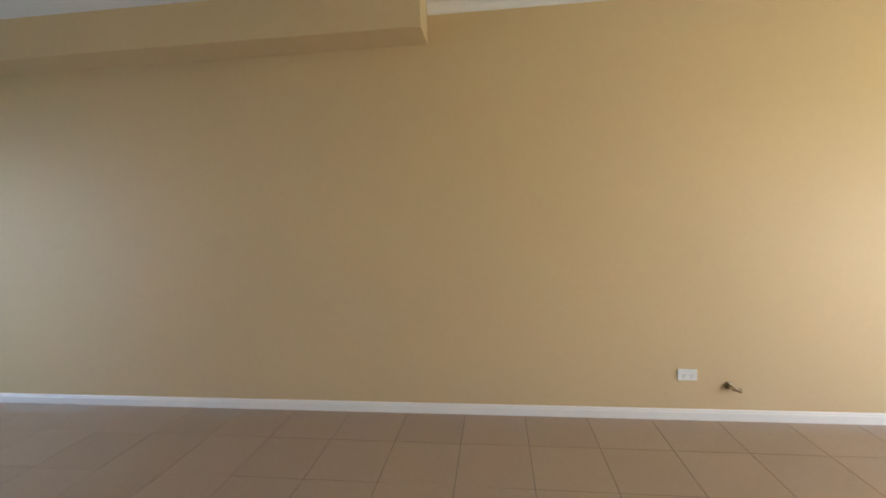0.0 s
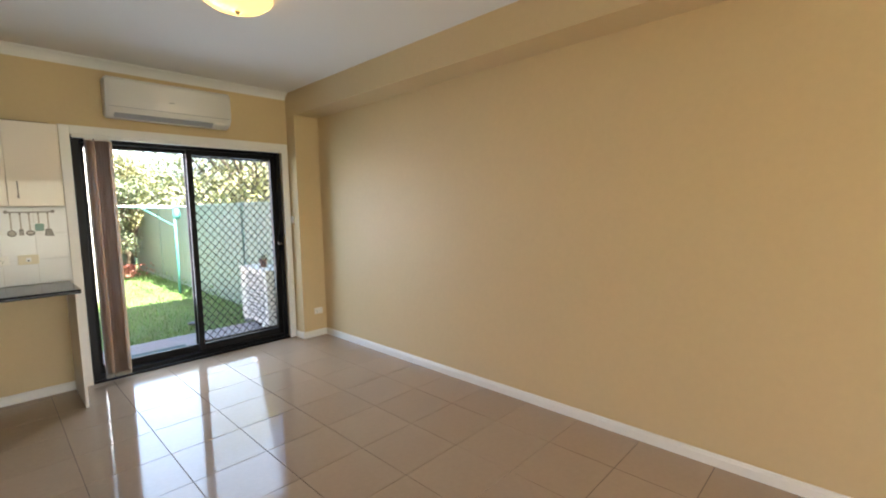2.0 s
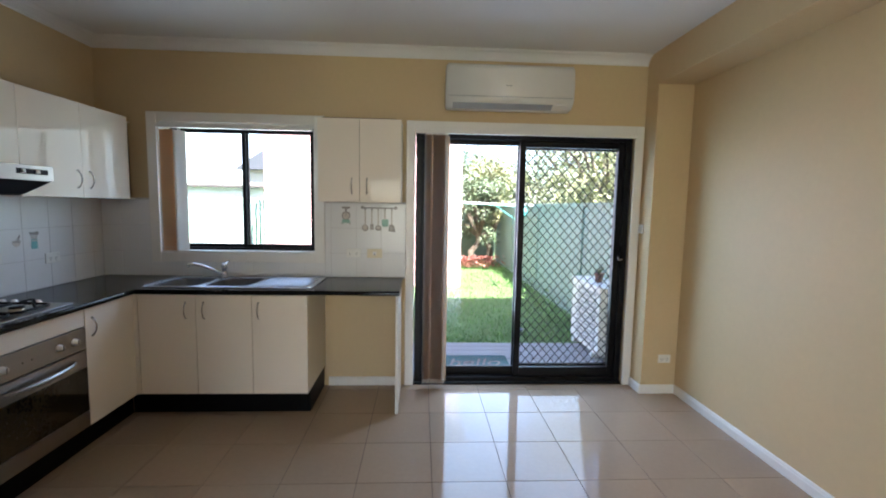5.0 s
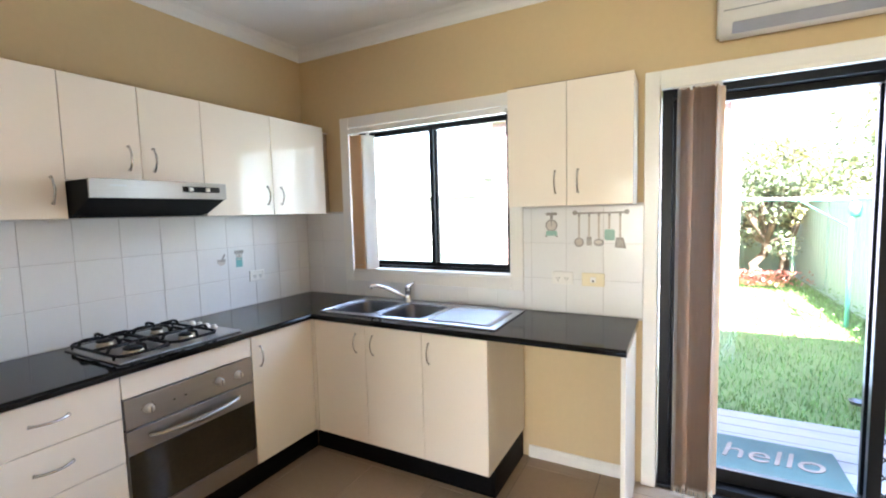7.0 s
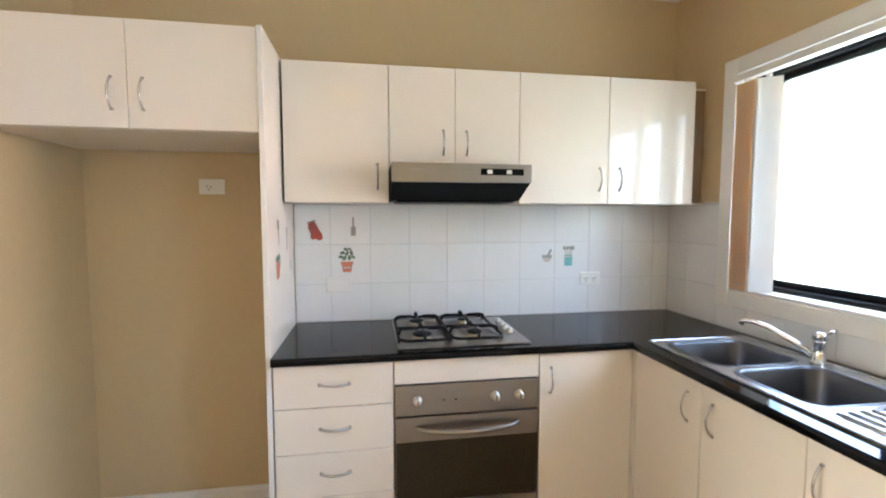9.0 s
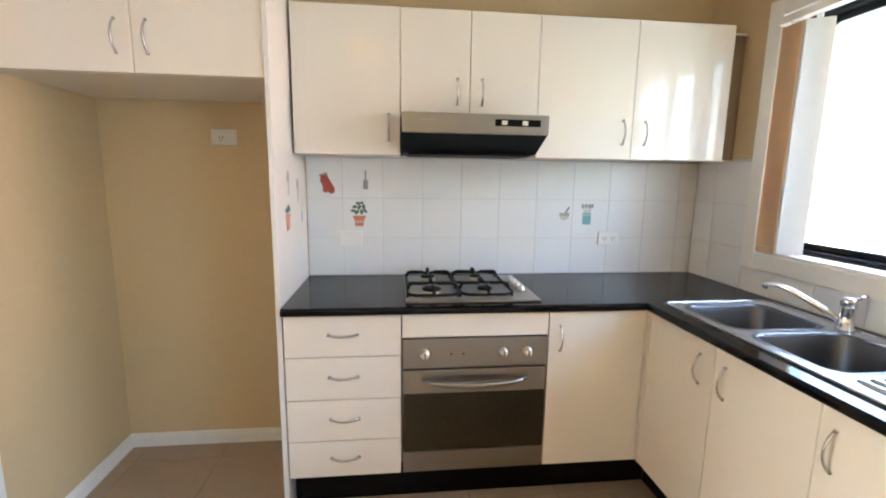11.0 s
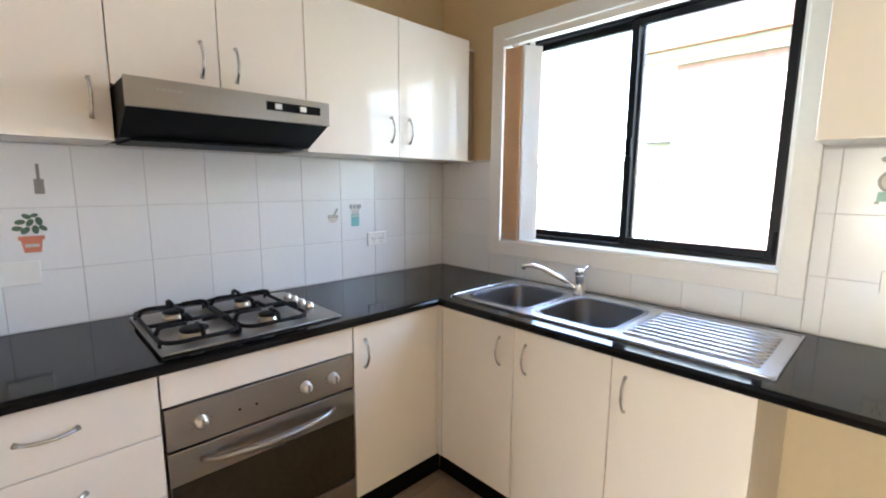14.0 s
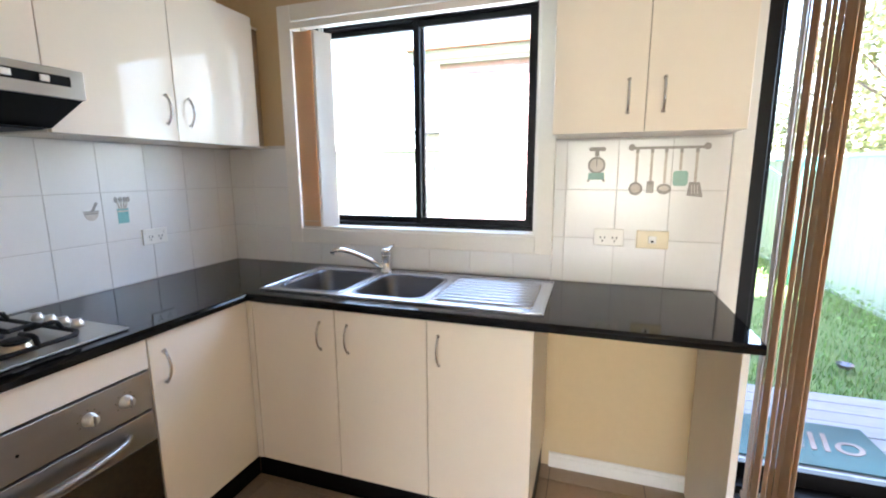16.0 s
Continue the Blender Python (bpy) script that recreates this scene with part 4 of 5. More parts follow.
# ---- vertical blinds ----
def blind(name, x0, k, pitch, y, z0, z1, wide, label, turn, rail):
    c = thing(name, (x0, y, z0), label, "vertical blind")
    part("head_rail", box(rail[0], rail[1], y - 0.018, y + 0.018, z1 + 0.012, z1 + 0.036, 0.002), M_TRIM, c, "white head rail")
    for i in range(k):
        if i == 6:
            continue
        bm = bmesh.new()
        a = radians(turn + random.uniform(-5, 5))
        x = x0 + i * pitch
        n = 7
        front, back = [], []
        for j in range(n):
            s = (j / (n - 1) - 0.5) * wide
            bow = 0.006 * (1 - (2 * s / wide) ** 2)
            cx, cy = s * math.cos(a) - bow * math.sin(a), s * math.sin(a) + bow * math.cos(a)
            for lst, o in ((front, 0.0), (back, 0.0007)):
                lst.append([bm.verts.new((x + cx + o, y + cy, z)) for z in (z0 + random.uniform(-0.001, 0.001), z1)])
        for j in range(n - 1):
            bm.faces.new((front[j][0], front[j + 1][0], front[j + 1][1], front[j][1]))
            bm.faces.new((back[j][1], back[j + 1][1], back[j + 1][0], back[j][0]))
        slat = part("slat", bm, M_BLINDW if i in (0, 1) else M_DOORBLIND, c, "", True)
        part("hanger", box(x - 0.004, x + 0.004, y - 0.006, y + 0.006, z1 - 0.004, z1 + 0.012), M_WHITEPLASTIC, slat)
        part("bottom_weight", box(x - 0.0025, x + 0.003, y - 0.030, y + 0.030, z0 + 0.004, z0 + 0.030), M_BLINDW, slat)
    pts = [(x0 + i * pitch * 0.5, y - 0.04 + 0.006 * (i % 2), z0 + 0.012 - 0.008 * (i % 2)) for i in range(2 * k)]
    part("bottom_chain", tube(pts, 0.0016, 5), M_WHITEPLASTIC, c, "white bottom chain")
    return c


blind("door_blind", 2.508, 19, 0.0092, -0.055, 0.045, 2.030, 0.089, "stack of tan vertical blinds drawn aside at the sliding door", 71, (2.425, 4.185))

c = thing("window_blind", (0.5, 0.0, 1.108), "tan vertical blinds bunched at the side of the kitchen window", "vertical blind")
part("head_rail", box(WX0 + 0.014, WX1 - 0.014, -0.050, -0.012, 2.038, 2.068, 0.002), M_TRIM, c, "white head rail")


def slat_between(p, q, z0, z1, material, name="slat"):
    """One upright slat, slightly bowed, from p to q in plan."""
    p, q = Vector((p[0], p[1], 0)), Vector((q[0], q[1], 0))
    nrm = Vector((-(q - p).y, (q - p).x, 0)).normalized()
    out = []
    for o in (0.0, 0.0011):
        row = [p.lerp(q, i / 6) + nrm * (0.004 * (1 - (i / 3 - 1) ** 2) + o) for i in range(7)]
        out.extend([(v.x, v.y) for v in (row if o == 0.0 else row[::-1])])
    sl = part(name, prism(out, 'z', z0, z1), material, c)
    m = p.lerp(q, 0.5)
    part("hanger", box(m.x - 0.004, m.x + 0.004, m.y - 0.004, m.y + 0.004, z1, z1 + 0.014), M_WHITEPLASTIC, sl)
    return sl


for i in range(7):
    slat_between((0.494 + 0.001 * i, -0.056 + 0.006 * i), (0.583 + 0.001 * i, -0.054 + 0.006 * i), 1.103, 2.022, M_BLIND)
slat_between((0.592, -0.058), (0.634, 0.020), 1.100, 2.022, M_BLINDW)
slat_between((0.602, -0.054), (0.646, 0.026), 1.102, 2.022, M_BLINDW)
part("bottom_chain", tube([(0.496 + 0.014 * i, -0.060, 1.132 - 0.005 * (i % 2)) for i in range(7)], 0.0016, 5), M_WHITEPLASTIC, c, "white bottom chain")


# ---- tile stickers ----
def flat(name, parent, outline, material, face, at, d=0.0012, lift=0.0):
    """A thin cut-out on a tile. outline in (u, z): u is y on the west wall, x on the north wall."""
    if face == 'x':
        bm = prism(outline, 'x', at + lift, at + lift + d)
    else:
        bm = prism([(u, z) for u, z in outline], 'y', at - lift - d, at - lift)
    return part(name, bm, material, parent)


def oval(cu, cz, ru, rz, k=16, a0=0.0, a1=360.0):
    return [(cu + ru * math.cos(radians(a0 + (a1 - a0) * i / k)), cz + rz * math.sin(radians(a0 + (a1 - a0) * i / k))) for i in range(k + (0 if a1 - a0 >= 360 else 1))]


def rot(outline, cu, cz, deg):
    c, s = math.cos(radians(deg)), math.sin(radians(deg))
    return [(cu + (u - cu) * c - (z - cz) * s, cz + (u - cu) * s + (z - cz) * c) for u, z in outline]


def bar(cu, cz, w, h, deg=0.0):
    return rot([(cu - w / 2, cz - h / 2), (cu + w / 2, cz - h / 2), (cu + w / 2, cz + h / 2), (cu - w / 2, cz + h / 2)], cu, cz, deg)


TF = 0.0105
c = thing("sticker_oven_glove", (TF, -1.960, 1.36), "red oven glove sticker on a white tile", "tile sticker", "tile stickers")
g = (-1.965, 1.360)
glove = [(g[0] - 0.020, g[1] + 0.046), (g[0] + 0.012, g[1] + 0.050), (g[0] + 0.022, g[1] + 0.008), (g[0] + 0.034, g[1] - 0.022), (g[0] + 0.030, g[1] - 0.046), (g[0] + 0.010, g[1] - 0.050), (g[0] - 0.004, g[1] - 0.036), (g[0] - 0.016, g[1] - 0.040), (g[0] - 0.026, g[1] - 0.028), (g[0] - 0.020, g[1] - 0.008), (g[0] - 0.026, g[1] + 0.020)]
flat("glove", c, rot(glove, g[0], g[1], 12), M_RED, 'x', TF)
flat("cuff", c, rot(bar(g[0] - 0.004, g[1] + 0.050, 0.040, 0.008, 6), g[0], g[1], 12), M_STGREY, 'x', TF, lift=0.0006)
c = thing("sticker_spatula", (TF, -1.775, 1.385), "small grey spatula sticker on a white tile", "tile sticker", "tile stickers")
flat("blade", c, bar(-1.775, 1.360, 0.024, 0.046), M_STGREY, 'x', TF)
flat("grip", c, bar(-1.775, 1.405, 0.008, 0.05), M_STGREY, 'x', TF, lift=0.0004)
c = thing("sticker_herb_pot", (TF, -1.808, 1.215), "herb in a terracotta pot sticker on a white tile", "tile sticker", "tile stickers")
pu, pz = -1.808, 1.195
flat("pot", c, [(pu - 0.020, pz - 0.042), (pu + 0.020, pz - 0.042), (pu + 0.026, pz + 0.000), (pu - 0.026, pz + 0.000)], M_TERRA, 'x', TF)
flat("pot_rim", c, bar(pu, pz + 0.004, 0.062, 0.013), M_TERRA, 'x', TF, lift=0.0005)
flat("pot_label", c, bar(pu, pz - 0.020, 0.034, 0.010), M_STPALE, 'x', TF, lift=0.0008)
for i, (du, dz, r) in enumerate(((-0.03, 0.035, 0.013), (-0.012, 0.028, 0.014), (0.012, 0.030, 0.014), (0.03, 0.034, 0.012), (-0.022, 0.055, 0.013), (0.0, 0.052, 0.013), (0.022, 0.056, 0.014), (-0.006, 0.072, 0.012), (0.012, 0.075, 0.010))):
    flat("leaf", c, rot(oval(pu + du, pz + dz, r, r * 0.62, 10), pu + du, pz + dz, i * 47), M_LEAFST, 'x', TF, lift=0.0003 * (i % 3))
c = thing("sticker_mortar", (TF, -0.742, 1.215), "small mortar and pestle sticker on a white tile", "tile sticker", "tile stickers")
flat("bowl", c, oval(-0.742, 1.222, 0.028, 0.036, 12, 180, 360), M_STPALE, 'x', TF)
flat("bowl_band", c, bar(-0.742, 1.214, 0.050, 0.006), M_STGREY, 'x', TF, lift=0.0005)
flat("bowl_band", c, bar(-0.742, 1.222, 0.056, 0.005), M_STGREY, 'x', TF, lift=0.0005)
flat("pestle", c, bar(-0.728, 1.238, 0.010, 0.040, -30), M_STGREY, 'x', TF, lift=0.0003)
c = thing("sticker_utensil_jar", (TF, -0.618, 1.215), "turquoise jar of utensils sticker on a white tile", "tile sticker", "tile stickers")
flat("jar", c, bar(-0.618, 1.195, 0.046, 0.062), M_TEAL, 'x', TF)
flat("jar_band", c, bar(-0.618, 1.214, 0.048, 0.006), M_STPALE, 'x', TF, lift=0.0005)
for i, (du, a) in enumerate(((-0.016, 12), (-0.004, 3), (0.008, -6), (0.018, -16))):
    flat("utensil_handle", c, bar(-0.618 + du, 1.240, 0.006, 0.036, a), M_STWOOD, 'x', TF, lift=0.0003)
    flat("utensil_head", c, oval(-0.618 + du * 1.5, 1.262, 0.008, 0.012, 10), M_STGREY, 'x', TF, lift=0.0006)
PFACE = -2.064
c = thing("sticker_panel_set", (0.30, PFACE, 1.3), "faded utensil stickers on the tall panel", "tile sticker", "tile stickers")
PF = PFACE + 0.0015
flat("spoon_head", c, oval(0.376, 1.395, 0.020, 0.024, 14), M_STGREY, 'y', PF)
flat("spoon_handle", c, bar(0.376, 1.350, 0.008, 0.060), M_STWOOD, 'y', PF, lift=-0.0004)
flat("ladle_head", c, oval(0.202, 1.365, 0.018, 0.022, 14), M_STGREY, 'y', PF)
flat("ladle_handle", c, bar(0.202, 1.318, 0.008, 0.070), M_STGREY, 'y', PF, lift=-0.0004)
flat("pot", c, [(0.375, 1.178), (0.425, 1.178), (0.434, 1.232), (0.366, 1.232)], M_TERRA, 'y', PF)
flat("pot_rim", c, bar(0.400, 1.238, 0.078, 0.014), M_TERRA, 'y', PF, lift=-0.0004)
for i in range(5):
    flat("leaf", c, rot(oval(0.372 + 0.014 * i, 1.262 + 0.010 * (i % 2), 0.014, 0.009, 10), 0.372 + 0.014 * i, 1.262, 40 * i), M_LEAFST, 'y', PF, lift=-0.0003 * (i % 3))
flat("spatula_blade", c, bar(0.126, 1.210, 0.026, 0.050), M_STGREY, 'y', PF)
flat("spatula_handle", c, bar(0.126, 1.270, 0.009, 0.072), M_STWOOD, 'y', PF, lift=-0.0004)

NF = -0.0105
c = thing("sticker_kitchen_scale", (1.878, NF, 1.39), "vintage green kitchen scale sticker on a white tile", "tile sticker", "tile stickers")
su, sz = 1.879, 1.392
flat("scale_pan", c, [(su - 0.028, sz + 0.056), (su + 0.028, sz + 0.056), (su + 0.034, sz + 0.066), (su + 0.026, sz + 0.072), (su - 0.026, sz + 0.072), (su - 0.034, sz + 0.066)], M_STGREY, 'y', NF)
flat("stem", c, bar(su, sz + 0.046, 0.016, 0.022), M_STGREY, 'y', NF)
flat("dial_ring", c, oval(su, sz, 0.034, 0.034, 22), M_STGREY, 'y', NF, lift=0.0004)
flat("dial_face", c, oval(su, sz, 0.026, 0.026, 22), M_STPALE, 'y', NF, lift=0.0010)
flat("needle", c, bar(su, sz + 0.010, 0.004, 0.032), M_STGREY, 'y', NF, lift=0.0016)
flat("scale_base", c, [(su - 0.032, sz - 0.058), (su + 0.032, sz - 0.058), (su + 0.030, sz - 0.030), (su - 0.030, sz - 0.030)], M_MINT, 'y', NF, lift=0.0007)
for du in (-0.030, 0.030):
    flat("foot", c, bar(su + du, sz - 0.062, 0.010, 0.008), M_STGREY, 'y', NF)
c = thing("sticker_utensil_rail", (2.14, NF, 1.4), "hanging rail of utensils sticker on white tiles", "tile sticker", "tile stickers")
flat("rail", c, bar(2.140, 1.457, 0.270, 0.010), M_STGREY, 'y', NF)
for u in (2.008, 2.272):
    flat("rail_end", c, oval(u, 1.460, 0.013, 0.013, 14), M_STGREY, 'y', NF, lift=0.0005)
for u, ln, head in ((2.030, 0.12, "pan"), (2.083, 0.115, "fork"), (2.133, 0.12, "ladle"), (2.186, 0.07, "cup"), (2.240, 0.115, "turner")):
    flat("hook", c, bar(u, 1.447, 0.012, 0.018), M_STGREY, 'y', NF, lift=0.0005)
    flat("utensil_handle", c, bar(u, 1.440 - ln / 2, 0.009, ln), M_STWOOD, 'y', NF, lift=0.0003)
    zb = 1.440 - ln
    if head in ("pan", "ladle"):
        flat("utensil_head", c, oval(u, zb - 0.022, 0.026, 0.026 if head == "pan" else 0.021, 18), M_STGREY, 'y', NF, lift=0.0006)
        flat("utensil_inside", c, oval(u, zb - 0.020, 0.018, 0.018 if head == "pan" else 0.010, 16), M_STWOOD if head == "pan" else M_STPALE, 'y', NF, lift=0.0012)
    elif head == "fork":
        flat("utensil_head", c, bar(u, zb - 0.020, 0.026, 0.046), M_STGREY, 'y', NF, lift=0.0006)
        for du in (-0.007, 0.0, 0.007):
            flat("slot", c, bar(u + du, zb - 0.025, 0.002, 0.03), M_STPALE, 'y', NF, lift=0.0012)
    elif head == "cup":
        flat("utensil_head", c, rrect(u - 0.024, u + 0.028, zb - 0.06, zb - 0.002, 0.010, 3), M_MINT, 'y', NF, lift=0.0006)
    else:
        flat("utensil_head", c, [(u - 0.020, zb), (u + 0.016, zb), (u + 0.030, zb - 0.058), (u - 0.026, zb - 0.052)], M_STGREY, 'y', NF, lift=0.0006)
        for du in (-0.010, 0.0, 0.010):
            flat("slot", c, bar(u + du, zb - 0.028, 0.0035, 0.034, 4), M_STPALE, 'y', NF, lift=0.0012)

# ---- the back yard ----
GZ = -0.16
bm = bmesh.new()
N = 60
gv = {}
span = [(-400, -120, -50, -25, -14)[i] for i in range(5)] + [-10 + 0.5 * i for i in range(41)] + [14, 25, 50, 120, 400]
for i, x in enumerate(span):
    for j, y in enumerate(span):
        yy = y + 5
        dz = 0.02 * noise.noise(V(x * 0.8, yy * 0.8, 0)) if 0.6 < yy < 12 else 0
        gv[i, j] = bm.verts.new((x, yy, GZ + dz))
for i in range(len(span) - 1):
    for j in range(len(span) - 1):
        bm.faces.new((gv[i, j], gv[i + 1, j], gv[i + 1, j + 1], gv[i, j + 1]))
solo("ground", bm, M_SOIL, "green lawn ground of the back yard", "ground", "structure")

# grass blades where the yard is seen
verts, faces = [], []
rnd = random.Random(4)


def blade(x, y, h, w, lean):
    a = rnd.uniform(0, 6.283)
    dx, dy = math.cos(a) * w, math.sin(a) * w
    lx, ly = math.cos(a + 1.57) * lean, math.sin(a + 1.57) * lean
    z = GZ + 0.02 * noise.noise(V(x * 0.8, y * 0.8, 0)) - 0.005
    k = len(verts)
    verts.extend([(x - dx, y - dy, z), (x + dx, y + dy, z), (x + dx * 0.6 + lx * 0.4, y + dy * 0.6 + ly * 0.4, z + h * 0.6), (x - dx * 0.6 + lx * 0.4, y - dy * 0.6 + ly * 0.4, z + h * 0.6), (x + lx, y + ly, z + h)])
    faces.append((k, k + 1, k + 2, k + 3))
    faces.append((k + 3, k + 2, k + 4))


for i in range(26000):
    y = 1.5 + 8.5 * rnd.random() ** 1.5
    x = rnd.uniform(-0.5, 4.72)
    edge = max(0.0, 1 - (4.72 - x) / 0.45)
    blade(x, y, rnd.uniform(0.035, 0.075) + 0.10 * edge * rnd.random(), rnd.uniform(0.003, 0.006), rnd.uniform(0.005, 0.04))
me = bpy.data.meshes.new("grass")
me.from_pydata(verts, [], faces)
me.materials.append(M_GRASS)
tagged(new("grass", me), "short green lawn grass, longer along the fence", "grass", "", "stuff")

# weeds along the fence
verts, faces = [], []
for i in range(900):
    y = rnd.uniform(1.7, 7.5)
    x = 4.70 - 0.45 * rnd.random() ** 2
    a, r, z = rnd.uniform(0, 6.283), rnd.uniform(0.02, 0.05), GZ + rnd.uniform(0.03, 0.24) * (1 - (4.7 - x) / 0.6)
    u, v = V(math.cos(a), math.sin(a), rnd.uniform(0.1, 0.7)) * r, V(-math.sin(a), math.cos(a), 0) * r * 0.45
    k = len(verts)
    c0 = V(x, y, z)
    verts.extend([tuple(c0), tuple(c0 + u * 0.5 + v), tuple(c0 + u), tuple(c0 + u * 0.5 - v)])
    faces.append((k, k + 1, k + 2, k + 3))
me = bpy.data.meshes.new("weeds")
me.from_pydata(verts, [], faces)
me.materials.append(M_GRASS)
tagged(new("weeds", me), "broad-leaved weeds growing along the fence foot", "weeds", "", "stuff")

# deck at the door
deck = thing("deck", (3.2, 0.9, GZ), "weathered grey timber deck outside the sliding door", "deck", "", "structure")
part("bearer", box(0.9, 4.72, 0.27, 1.44, GZ - 0.05, -0.122), M_POT, deck)
for i in range(9):
    y0 = 0.262 + i * 0.133
    part("plank", box(0.9, 4.735, y0, y0 + 0.128, -0.121, -0.10 + random.uniform(-0.001, 0.001), 0.003, 1), M_DECK, deck)

# door mat
c = thing("door_mat", (3.03, 0.78, -0.1), "dark teal coir door mat reading hello", "door mat")
part("mat", box(2.66, 3.38, 0.53, 0.98, -0.0985, -0.086, 0.004), M_MAT, c)
cu = bpy.data.curves.new("mat_text", 'FONT')
cu.body = "hello"
cu.size, cu.align_x, cu.align_y, cu.extrude, cu.shear = 0.27, 'CENTER', 'CENTER', 0.0015, 0.25
tmp = new("mat_text", cu)
bpy.context.view_layer.update()
me = bpy.data.meshes.new_from_object(tmp.evaluated_get(bpy.context.evaluated_depsgraph_get()))
bpy.data.objects.remove(tmp)
me.materials.clear()
me.materials.append(M_MATTEXT)
ob = new("lettering", me)
ob.parent = c
ob.location = V(3.02, 0.755, -0.0835) - BASE[c.name]
tagged(ob, "pale pink word hello")


# steel fence
def sheet(along, a, b, at, z0, z1, sign):
    """Ribbed sheet from a to b; ribs stand out by sign."""
    pts = []
    u = a
    while u < b - 1e-6:
        for du, o in ((0, 0.0), (0.055, 0.0), (0.070, 0.007), (0.105, 0.007), (0.120, 0.0)):
            if u + du < b:
                pts.append((u + du, o))
        u += 0.175
    pts.append((b, 0.0))
    if along == 'y':
        out = [(at + sign * o, u) for u, o in pts] + [(at + sign * (o - 0.004), u) for u, o in pts[::-1]]
    else:
        out = [(u, at + sign * o) for u, o in pts] + [(u, at + sign * (o - 0.004)) for u, o in pts[::-1]]
    return prism(out, 'z', z0, z1)


def fence_panel(along, a, b, at, sign, group):
    c = thing("fence_panel", (at, a, GZ) if along == 'y' else (a, at, GZ), "pale green ribbed steel fence panel", "fence", group)
    z0, z1 = GZ + 0.02, 1.56

    def B(u0, u1, w0, w1, za, zb):
        return box(w0, w1, u0, u1, za, zb, 0.003, 1) if along == 'y' else box(u0, u1, w0, w1, za, zb, 0.003, 1)
    part("sheet", sheet(along, a + 0.02, b - 0.02, at, z0 + 0.03, z1 - 0.02, sign), M_FENCE, c)
    part("top_rail", B(a, b, at - 0.022, at + 0.034, z1 - 0.045, z1), M_FENCE, c)
    part("bottom_rail", B(a, b, at - 0.022, at + 0.034, z0, z0 + 0.045), M_FENCE, c)
    part("post", B(b - 0.03, b + 0.03, at - 0.03, at + 0.04, GZ - 0.05, z1 + 0.004), M_FENCE, c)
    return c


y = 0.30
while y < 9.6:
    fence_panel('y', y, y + 2.37, 4.79, -1, "side fence")
    y += 2.40
x = 4.70
while x > 1.0:
    fence_panel('x', x - 2.37, x, 9.95, -1, "back fence")
    x -= 2.40

# outdoor unit of the air conditioner
c = thing("outdoor_unit", (4.48, 1.24, -0.1), "white outdoor air conditioner unit on the deck by the fence", "air conditioner")
ux0, ux1, uy0, uy1, uz0, uz1 = 4.32, 4.64, 0.84, 1.66, -0.05, 0.66
part("casing", box(ux0, ux1, uy0, uy1, uz0, uz1, 0.012, 2), M_WHITEPLASTIC, c)
part("lid", box(ux0 - 0.008, ux1 + 0.008, uy0 - 0.008, uy1 + 0.008, uz1 - 0.02, uz1 + 0.008, 0.006, 2), M_WHITEPLASTIC, c)
fg = part("fan_guard", box(ux0 - 0.006, ux0 - 0.0005, uy0 + 0.08, uy1 - 0.20, uz0 + 0.06, uz1 - 0.06, 0.002), M_GREYPLASTIC, c, "grey fan guard")
for i in range(12):
    z = uz0 + 0.09 + i * 0.046
    part("guard_bar", box(ux0 - 0.012, ux0 - 0.0065, uy0 + 0.09, uy1 - 0.21, z, z + 0.012), M_WHITEPLASTIC, fg)
for i in range(10):
    z = uz0 + 0.1 + i * 0.05
    part("side_louvre", box(ux0 + 0.06, ux1 - 0.06, uy0 - 0.004, uy0 + 0.001, z, z + 0.02), M_GREYPLASTIC, c)
for y in (uy0 + 0.1, uy1 - 0.16):
    part("foot", box(ux0 - 0.02, ux1 + 0.02, y, y + 0.06, -0.1, -0.049, 0.004), M_WHITEPLASTIC, c)
part("pipe", tube([(4.60, uy0 + 0.02, 0.2), (4.60, uy0 - 0.12, 0.15), (4.62, uy0 - 0.2, 0.0), (4.62, 0.36, -0.04)], 0.022, 8), M_WHITEPLASTIC, c, "white lagged pipe", True)
c = thing("plant_pot", (4.46, 1.22, uz1 + 0.008), "small brown clay plant pot on the outdoor unit", "plant pot")
part("pot", lathe([(0.035, 0.0), (0.05, 0.09), (0.056, 0.09), (0.056, 0.105), (0.046, 0.105), (0.044, 0.09)], (4.46, 1.22, uz1 + 0.008), 16), M_CLAY, c, "", True)
bm = bmesh.new()
for i in range(14):
    a = i * 2.4
    tube([(4.46, 1.22, uz1 + 0.09), (4.46 + 0.03 * math.cos(a), 1.22 + 0.03 * math.sin(a), uz1 + 0.15), (4.46 + 0.06 * math.cos(a), 1.22 + 0.06 * math.sin(a), uz1 + 0.14 + 0.03 * (i % 3))], [0.004, 0.006, 0.001], 4, bm)
part("leaves", bm, M_LEAFD, c)
# dish uses the darkened steel, so its sky reflection is toned down by colour
c = thing("food_bowl", (3.78, 2.05, GZ + 0.04), "small shiny metal bowl on the lawn", "bowl")
part("dish", lathe([(0.04, 0.0), (0.055, 0.03), (0.058, 0.031), (0.05, 0.026), (0.035, 0.006)], (3.78, 2.05, GZ + 0.03), 18), M_BOWLSHADE, c, "", True)

